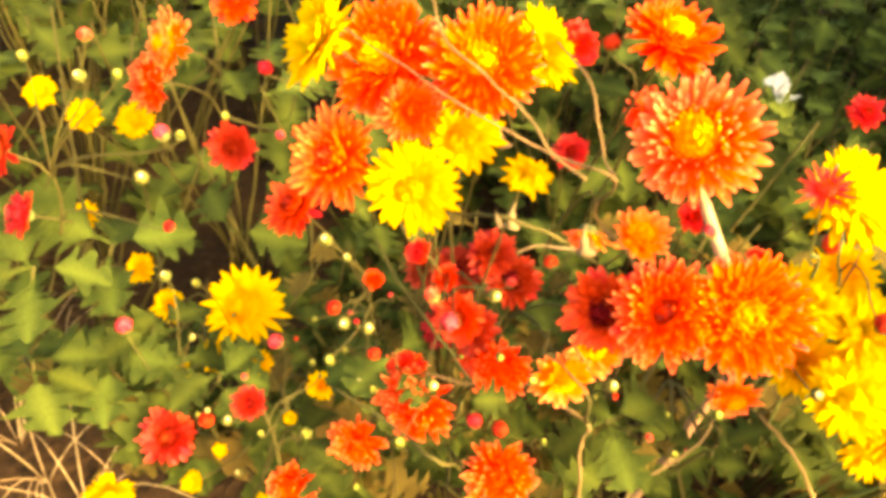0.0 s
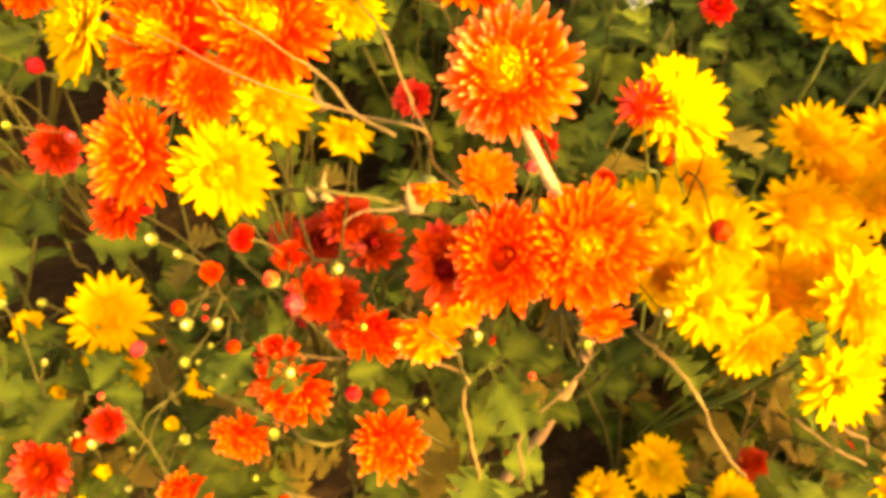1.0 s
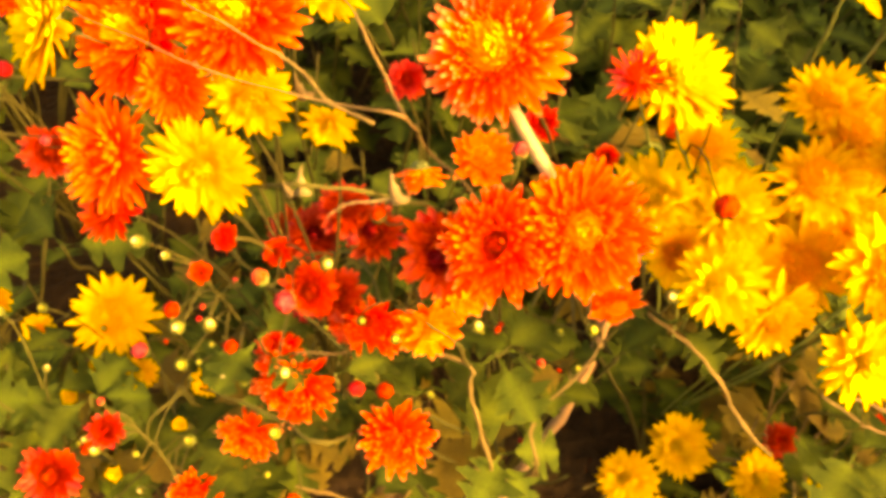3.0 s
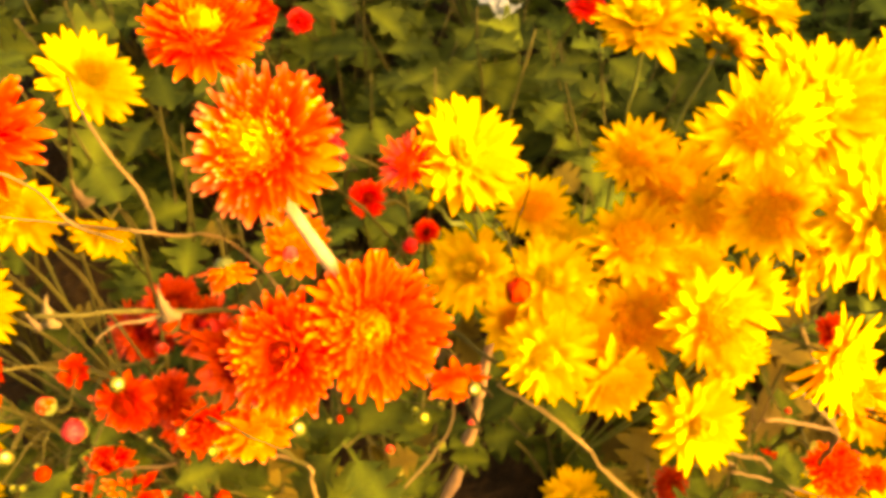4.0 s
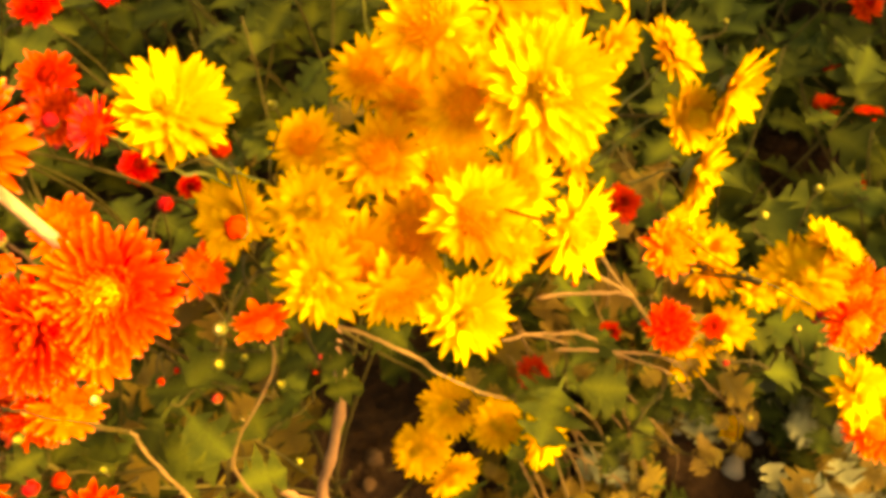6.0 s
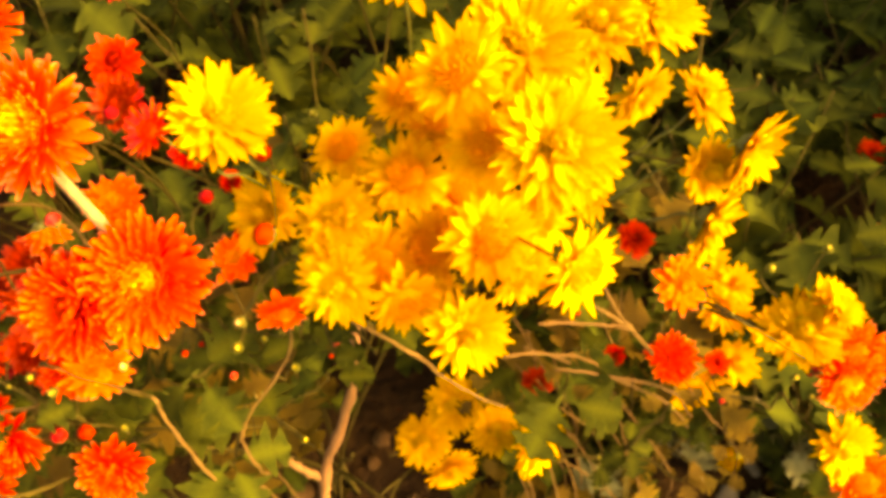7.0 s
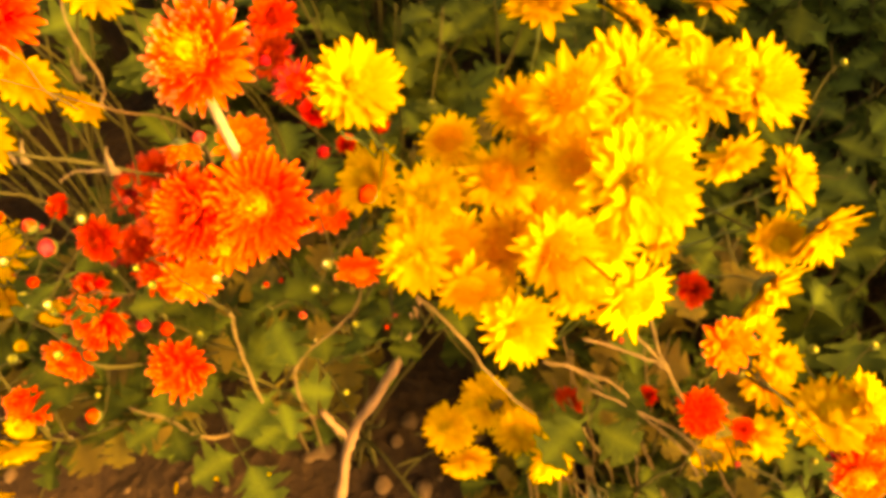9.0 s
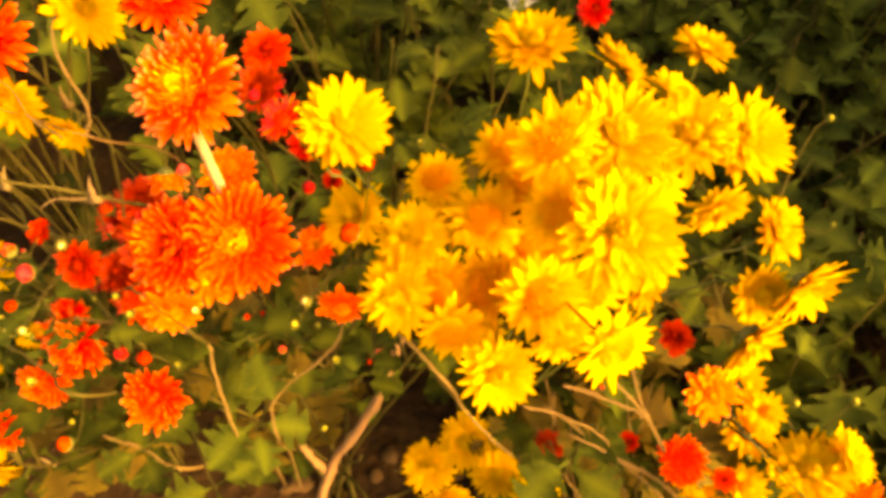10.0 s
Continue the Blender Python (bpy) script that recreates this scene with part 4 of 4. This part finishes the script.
twig("pale_stalk", PALE, "thick pale whitish cut stalk beneath an orange flower", "stalk", 0.0027, 0.0033, [(0.217, 0.358, 0.685), (0.221, 0.350, 0.677), (0.228, 0.336, 0.665), (0.233, 0.328, 0.658)])
bract(0.124, 0.329, 0.671, 0.10, 0.55, 0.80, 0.0130)
bract(0.164, 0.331, 0.656, -0.12, 0.58, 0.80, 0.0155)
bract(0.133, 0.419, 0.651, -0.31, 0.66, 0.68, 0.0148)
bract(0.120, 0.330, 0.671, -0.45, 0.55, 0.70, 0.0080)
twig("woody_stem", BARK, "woody brown forked stem of a chrysanthemum plant rising from the soil", "stem", 0.0066, 0.0036, [(0.225, 0.364, -0.008), (0.235, 0.364, 0.032), (0.263, 0.393, 0.173), (0.300, 0.404, 0.250), (0.329, 0.415, 0.328), (0.345, 0.425, 0.420), (0.360, 0.430, 0.500)])
twig("woody_stem", BARK, "short broken side branch of a woody stem", "stem", 0.0036, 0.0048, [(0.236, 0.404, 0.217), (0.246, 0.398, 0.194), (0.262, 0.391, 0.166), (0.259, 0.388, 0.152)])
twig("twig", TAN, "thin curled pale dry strip hanging from a twig", "twig", 0.0008, 0.0003, [(0.161, 0.333, 0.658), (0.147, 0.337, 0.655), (0.139, 0.338, 0.652), (0.132, 0.337, 0.648)])
twig("side_stem", STEM, "brown arching side stem of a chrysanthemum plant", "stem", 0.0009, 0.0015, [(0.066, 0.431, 0.560), (0.086, 0.405, 0.545), (0.131, 0.361, 0.513), (0.147, 0.349, 0.499), (0.156, 0.363, 0.447), (0.240, 0.440, 0.220)])
twig("side_stem", STEM2, "brown arching side stem of a chrysanthemum plant", "stem", 0.0007, 0.001, [(0.102, 0.363, 0.514), (0.129, 0.357, 0.515), (0.131, 0.361, 0.513)])
twig("side_stem", STEM2, "brown arching side stem of a chrysanthemum plant", "stem", 0.0009, 0.0014, [(0.164, 0.355, 0.521), (0.199, 0.328, 0.522), (0.199, 0.324, 0.504), (0.203, 0.311, 0.477), (0.210, 0.301, 0.432), (0.214, 0.351, 0.312), (0.216, 0.381, 0.172)])
twig("side_stem", STEM2, "brown arching side stem of a chrysanthemum plant", "stem", 0.0008, 0.0013, [(0.289, 0.347, 0.508), (0.281, 0.334, 0.496), (0.238, 0.312, 0.469), (0.238, 0.298, 0.432), (0.234, 0.348, 0.312), (0.232, 0.378, 0.172)])
twig("side_stem", STEM2, "brown arching side stem of a chrysanthemum plant", "stem", 0.0011, 0.0017, [(0.315, 0.343, 0.519), (0.348, 0.320, 0.492), (0.387, 0.301, 0.428), (0.424, 0.292, 0.371), (0.430, 0.330, 0.300), (0.450, 0.430, 0.100)])
twig("side_stem", STEM, "brown arching side stem of a chrysanthemum plant", "stem", 0.0009, 0.0013, [(0.044, 0.365, 0.492), (0.089, 0.332, 0.497), (0.114, 0.311, 0.497), (0.160, 0.400, 0.360)])
twig("side_stem", STEM2, "brown arching side stem of a chrysanthemum plant", "stem", 0.0011, 0.0017, [(0.082, 0.359, 0.352), (0.113, 0.350, 0.336), (0.145, 0.343, 0.309), (0.200, 0.420, 0.200), (0.250, 0.440, 0.080)])
twig("side_stem", STEM, "brown arching side stem of a chrysanthemum plant", "stem", 0.0008, 0.0013, [(0.160, 0.338, 0.576), (0.185, 0.320, 0.566), (0.199, 0.328, 0.522)])
twig("bent_stem", STEM, "thin dark green bent flower stem", "stem", 0.0005, 0.001, [(0.534, 0.269, 0.524), (0.542, 0.243, 0.517), (0.548, 0.225, 0.517), (0.608, 0.202, 0.456), (0.660, 0.300, 0.350)])
twig("bare_stem", STEM2, "bare tan flower stem under the yellow flowers", "stem", 0.0009, 0.0011, [(0.406, 0.271, 0.507), (0.437, 0.271, 0.486), (0.473, 0.270, 0.452), (0.517, 0.289, 0.345)])
twig("bare_stem", STEM2, "bare tan flower stem under the yellow flowers", "stem", 0.0009, 0.0011, [(0.420, 0.254, 0.560), (0.451, 0.254, 0.539), (0.488, 0.254, 0.506), (0.537, 0.276, 0.402)])
twig("bare_stem", STEM2, "bare tan flower stem under the yellow flowers", "stem", 0.0009, 0.0011, [(0.440, 0.262, 0.569), (0.462, 0.258, 0.544), (0.488, 0.254, 0.506), (0.537, 0.276, 0.402)])
twig("bare_stem", STEM2, "bare tan flower stem under the yellow flowers", "stem", 0.0009, 0.0011, [(0.453, 0.282, 0.587), (0.469, 0.269, 0.553), (0.488, 0.256, 0.507), (0.538, 0.278, 0.403)])
twig("bare_stem", STEM2, "bare tan flower stem under the yellow flowers", "stem", 0.0009, 0.0011, [(0.448, 0.274, 0.452), (0.491, 0.264, 0.424), (0.539, 0.253, 0.384), (0.592, 0.263, 0.271)])
twig("bare_stem", STEM2, "bare tan flower stem under the yellow flowers", "stem", 0.0009, 0.0011, [(0.438, 0.302, 0.447), (0.487, 0.279, 0.410), (0.542, 0.254, 0.359), (0.594, 0.263, 0.245)])
# flowers and weeds further along the bed
flower("pompom", 1.042, 0.444, 0.208, 0.047, -0.14, -0.45, 0.88)
flower("red", 0.984, 0.399, 0.155, 0.044, -0.14, -0.45, 0.88)
flower("red", 1.079, 0.537, 0.228, 0.044, -0.14, -0.45, 0.88)
flower("red", 1.144, 0.559, 0.265, 0.044, -0.14, -0.45, 0.88)
flower("red", 1.025, 0.492, 0.202, 0.039, -0.14, -0.45, 0.88)
flower("gold", 0.676, 0.149, 0.293, 0.053, -0.32, -0.33, 0.89)
flower("red", 0.307, 0.893, 0.458, 0.029, -0.14, -0.45, 0.88)
flower("red", 0.254, 0.770, 0.541, 0.037, -0.14, -0.45, 0.88)
sprig(0.302, 0.412, 0.330, 4, 0.045, 240)
sprig(0.340, 0.340, 0.456, 2, 0.028, 241)
sprig(0.124, 0.341, 0.518, 1, 0.03, 242)
sprig(0.083, 0.377, 0.515, 3, 0.04, 243)
sprig(0.221, 0.347, 0.499, 3, 0.045, 244)
sprig(0.453, 0.268, 0.423, 3, 0.045, 245)
sprig(0.219, 0.312, 0.437, 3, 0.042, 246)
sprig(0.186, 0.287, 0.391, 3, 0.045, 247)
sprig(0.131, 0.317, 0.403, 3, 0.042, 248)
sprig(0.467, 0.286, 0.387, 3, 0.045, 249)
sprig(0.183, 0.352, 0.466, 4, 0.05, 250)
sprig(0.252, 0.369, 0.456, 4, 0.045, 251)
sprig(0.309, 0.352, 0.460, 2, 0.03, 252)
sprig(-0.152, 0.390, 0.466, 4, 0.045, 253)
sprig(-0.116, 0.418, 0.448, 4, 0.05, 254)
sprig(-0.035, 0.403, 0.449, 4, 0.045, 257)
sprig(-0.149, 0.422, 0.525, 4, 0.055, 258)
sprig(-0.116, 0.467, 0.505, 4, 0.055, 259)
sprig(-0.035, 0.474, 0.519, 2, 0.045, 260)
sprig(0.023, 0.380, 0.418, 4, 0.045, 261)
sprig(0.071, 0.395, 0.482, 3, 0.04, 262)
sprig(0.128, 0.356, 0.478, 3, 0.04, 263)
sprig(0.349, 0.353, 0.490, 3, 0.045, 264)
sprig(-0.086, 0.432, 0.460, 4, 0.045, 265)
sprig(-0.071, 0.419, 0.434, 4, 0.05, 266)
sprig(-0.106, 0.406, 0.405, 4, 0.05, 267)
sprig(0.405, 0.317, 0.368, 3, 0.022, 268, "dry")
sprig(0.468, 0.288, 0.411, 3, 0.022, 269, "dry")
sprig(0.270, 0.340, 0.470, 2, 0.022, 270, "dry")
sprig(0.576, 0.280, 0.289, 4, 0.024, 271, "dry")


def build_dry_stalks():
    """Bare tan stalks leaning over each other under the yellow flowers, with shrivelled leaves."""
    rnd = random.Random(64)
    for i in range(18):
        x, y, z = rnd.uniform(0.43, 0.60), rnd.uniform(0.27, 0.36), rnd.uniform(0.26, 0.43)
        fx, fy = x + rnd.uniform(0.02, 0.12), y + rnd.uniform(-0.06, 0.05)
        ob = twig("dry_stalk", STEM2, "thin bare tan stalk leaning low under the yellow flowers", "stalk", 0.0007, 0.0013,
                  [(x, y, z), (x + 0.35 * (fx - x), y + 0.02 * rnd.uniform(-1, 1), 0.72 * z), (x + 0.8 * (fx - x), fy, 0.38 * z), (fx, fy, -0.005)])
        tagged(ob, "thin bare tan stalk leaning low under the yellow flowers", "stalk", "dry stalks")
    for i in range(12):
        sprig(rnd.uniform(0.46, 0.68), rnd.uniform(0.22, 0.36), rnd.uniform(0.10, 0.27), 3, rnd.uniform(0.02, 0.03), 300 + i, "dry")


build_dry_stalks()
# tiny buds low among the leaves
bud("green", 0.003, 0.340, 0.474, 0.0040)
bud("green", 0.012, 0.375, 0.369, 0.0058)
bud("green", 0.029, 0.404, 0.465, 0.0053)
bud("pale", -0.019, 0.363, 0.385, 0.0056)
bud("pale", -0.032, 0.433, 0.434, 0.0052)
bud("pale", -0.039, 0.376, 0.442, 0.0049)
bud("green", -0.025, 0.450, 0.419, 0.0064)
bud("pink", 0.077, 0.395, 0.550, 0.0032)
bud("pale", 0.086, 0.384, 0.465, 0.0042)
bud("red", 0.015, 0.431, 0.457, 0.0037)
bud("green", -0.049, 0.385, 0.423, 0.0040)
bud("red", 0.057, 0.368, 0.554, 0.0038)
bud("green", 0.036, 0.383, 0.479, 0.0033)
bud("pink", -0.009, 0.361, 0.503, 0.0043)
bud("green", 0.051, 0.398, 0.489, 0.0043)
bud("green", -0.040, 0.481, 0.420, 0.0048)
bud("green", 0.066, 0.357, 0.382, 0.0052)
bud("green", -0.039, 0.452, 0.424, 0.0037)
bud("pink", 0.053, 0.401, 0.524, 0.0038)
bud("pale", -0.054, 0.413, 0.474, 0.0053)
bud("green", 0.084, 0.394, 0.466, 0.0035)
bud("pale", 0.127, 0.385, 0.462, 0.0032)
bud("green", 0.053, 0.400, 0.543, 0.0026)
bud("green", 0.136, 0.354, 0.488, 0.0037)
bud("green", 0.043, 0.387, 0.488, 0.0042)
bud("green", 0.123, 0.365, 0.531, 0.0031)
bud("red", 0.100, 0.364, 0.472, 0.0032)
bud("green", 0.029, 0.416, 0.498, 0.0031)
bud("green", 0.592, 0.298, 0.353, 0.0048)
bud("green", 0.569, 0.194, 0.354, 0.0046)
bud("green", 0.585, 0.287, 0.421, 0.0040)
bud("green", 0.547, 0.250, 0.352, 0.0061)
bud("pink", 0.568, 0.227, 0.388, 0.0049)
bud("pink", 0.647, 0.245, 0.460, 0.0053)
bud("green", 0.477, 0.242, 0.339, 0.0039)
bud("green", 0.610, 0.193, 0.422, 0.0044)
bud("pink", 0.640, 0.235, 0.445, 0.0029)
bud("green", 0.600, 0.262, 0.411, 0.0046)
bud("pink", 0.604, 0.200, 0.449, 0.0048)
bud("green", 0.622, 0.216, 0.402, 0.0056)
bud("pink", 0.454, 0.266, 0.532, 0.0037)
bud("green", 0.594, 0.268, 0.436, 0.0043)
bud("pink", 0.316, 0.383, 0.413, 0.0047)
bud("pink", 0.246, 0.334, 0.500, 0.0057)
bud("red", 0.310, 0.424, 0.334, 0.0043)
bud("pale", 0.252, 0.342, 0.454, 0.0063)
bud("green", 0.268, 0.334, 0.380, 0.0061)
bud("red", 0.237, 0.323, 0.426, 0.0038)
bud("green", 0.282, 0.350, 0.457, 0.0064)
bud("green", 0.283, 0.351, 0.502, 0.0043)
bud("red", 0.223, 0.353, 0.514, 0.0032)
bud("red", 0.231, 0.369, 0.497, 0.0039)
bud("green", 0.218, 0.366, 0.496, 0.0032)
bud("red", 0.223, 0.353, 0.516, 0.0040)


# ---- on the ground ----
def stone_mesh(seed):
    rnd = random.Random(seed)
    bm = bmesh.new()
    bmesh.ops.create_icosphere(bm, subdivisions=2, radius=0.5)
    for v in bm.verts:
        v.co *= 1 + 0.5 * noise.noise(v.co * 2.2 + Vector((seed * 3.1, 0, 0)))
        v.co.z *= 0.62
    me = bpy.data.meshes.new("stone")
    bm.to_mesh(me)
    bm.free()
    me.materials.append(STONE)
    me.polygons.foreach_set("use_smooth", [True] * len(me.polygons))
    return me


def build_stones():
    rnd = random.Random(31)
    kinds = [stone_mesh(i) for i in range(5)]
    for i in range(60):
        x, y, s = rnd.uniform(0.52, 0.98), rnd.uniform(0.06, 0.36), rnd.choice((0.008, 0.010, 0.014, 0.018, 0.026))
        ob = new("stone", kinds[i % 5])
        ob.matrix_basis = pose(x, y, ground_height(x, y) + 0.14 * s, rnd.uniform(-12, 12), rnd.uniform(-12, 12), rnd.uniform(0, 360)) @ Matrix.Diagonal((s * rnd.uniform(0.8, 1.3), s, s, 1))
        tagged(ob, "rounded grey stone lying on the soil", "stone", "stones on the soil")


def build_clods():
    """Crumbs of earth and small brown pebbles on the bare soil in front."""
    rnd = random.Random(8)
    kinds = []
    for i in range(4):
        me = stone_mesh(20 + i)
        me.materials[0] = CLOD
        kinds.append(me)
    for i in range(60):
        x, y, s = rnd.uniform(-0.35, 0.5), rnd.uniform(0.28, 0.52), rnd.choice((0.006, 0.008, 0.010, 0.013, 0.018, 0.024))
        ob = new("clod", kinds[i % 4])
        ob.matrix_basis = pose(x, y, ground_height(x, y) + 0.12 * s, rnd.uniform(-15, 15), rnd.uniform(-15, 15), rnd.uniform(0, 360)) @ Matrix.Diagonal((s * rnd.uniform(0.8, 1.4), s, s, 1))
        tagged(ob, "small brown clod of earth on the soil", "clod", "clods of earth")


def build_weeds():
    """Low grey-green weeds between the stones."""
    rnd = random.Random(77)
    for i in range(84):
        x, y = rnd.uniform(0.42, 0.98), rnd.uniform(0.10, 0.40)
        root = new("low_weed")
        root.matrix_basis = Matrix.Translation((x, y, ground_height(x, y)))
        tagged(root, "low grey-green weed with small leaves on the soil" if i % 3 == 0 else "low green weed with small lobed leaves on the soil", "weed", "low weeds")
        top = rnd.uniform(0.03, 0.13)
        v, f, a = tube(bezier((0, 0, -0.005), (0, 0, top * 0.4), (0.01, -0.01, top * 0.7), (0.015, -0.015, top), 6), 0.0014, 0.0008, 5)
        stem = child("stem", mesh_of("stem", v, f, STEM, a), root)
        for j in range(8):
            w = j * 2.4 + rnd.random()
            m = leaf_pose(Vector((0, 0, top * rnd.uniform(0.1, 1.0))), rnd, rnd.uniform(0.025, 0.05), Vector((math.cos(w), math.sin(w), 0)))
            child("leaf", GREYLEAVES[j % 4] if i % 3 == 0 else LEAVES[j] if rnd.random() < 0.5 else DRYLEAVES[j % 3], stem, m)


def build_litter():
    """Dry leaves and fallen petals on the soil, and pale dry grass at the edge of the bed."""
    rnd = random.Random(5)
    for i in range(44):
        x, y = (rnd.uniform(-0.45, 0.3), rnd.uniform(0.3, 0.6)) if i % 2 else (rnd.uniform(0.3, 0.95), rnd.uniform(0.05, 0.42))
        ob = new("dry_leaf", DRYLEAVES[i % 3])
        ob.matrix_basis = pose(x, y, ground_height(x, y) + 0.008, rnd.uniform(-20, 20), rnd.uniform(-10, 25), rnd.uniform(0, 360)) @ Matrix.Scale(rnd.uniform(0.02, 0.045), 4)
        tagged(ob, "curled dry brown leaf lying on the soil", "dry leaf", "dry leaves")
    for i in range(9):
        x, y = rnd.uniform(-0.3, 0.22), rnd.uniform(0.34, 0.5)
        ob = new("fallen_petal", petal_mesh("yellow", i % 6))
        ob.matrix_basis = pose(x, y, ground_height(x, y) + 0.006, rnd.uniform(-15, 15), rnd.uniform(-15, 15), rnd.uniform(0, 360)) @ Matrix.Scale(rnd.uniform(0.014, 0.024), 4)
        tagged(ob, "fallen yellow petal lying on brown soil", "petal", "fallen petals")
    for k, (gx, gy) in enumerate([(-0.30, 0.56), (-0.24, 0.52), (-0.35, 0.61)]):
        root = new("dry_grass")
        root.matrix_basis = Matrix.Translation((gx, gy, ground_height(gx, gy)))
        tagged(root, "tuft of pale dry grass stalks at the bed's edge", "grass", "dry grass")
        for j in range(9):
            w, ln = rnd.uniform(0, 6.28), rnd.uniform(0.10, 0.26)
            pts = bezier((0, 0, -0.01), (0.2 * ln * math.cos(w), 0.2 * ln * math.sin(w), 0.5 * ln), (0.6 * ln * math.cos(w), 0.6 * ln * math.sin(w), 0.9 * ln), (ln * math.cos(w), ln * math.sin(w), rnd.uniform(0.3, 0.8) * ln), 9)
            v, f, a = tube(pts, 0.0008, 0.0004, 5)
            child("stalk", mesh_of("stalk", v, f, PALE, a), root)


def build_scrap():
    """A small pale crumpled scrap among the leaves behind."""
    bm = bmesh.new()
    bmesh.ops.create_grid(bm, x_segments=10, y_segments=8, size=0.5)
    for v in bm.verts:
        v.co.z = 0.35 * noise.noise(v.co * 3.0) + 0.12 * noise.noise(v.co * 8.0)
        v.co.x += 0.15 * noise.noise(v.co * 4.0 + Vector((5, 0, 0)))
    bmesh.ops.solidify(bm, geom=bm.faces[:], thickness=0.02)
    me = bpy.data.meshes.new("scrap")
    bm.to_mesh(me)
    bm.free()
    me.materials.append(SCRAP)
    ob = new("paper_scrap", me)
    ob.matrix_basis = pose(0.502, 0.792, 0.497, 35, 10, 40) @ Matrix.Diagonal((0.050, 0.032, 0.042, 1))
    tagged(ob, "small crumpled bluish-white scrap caught on green leaves", "scrap")


build_stones()
build_clods()
build_weeds()
build_litter()
build_scrap()
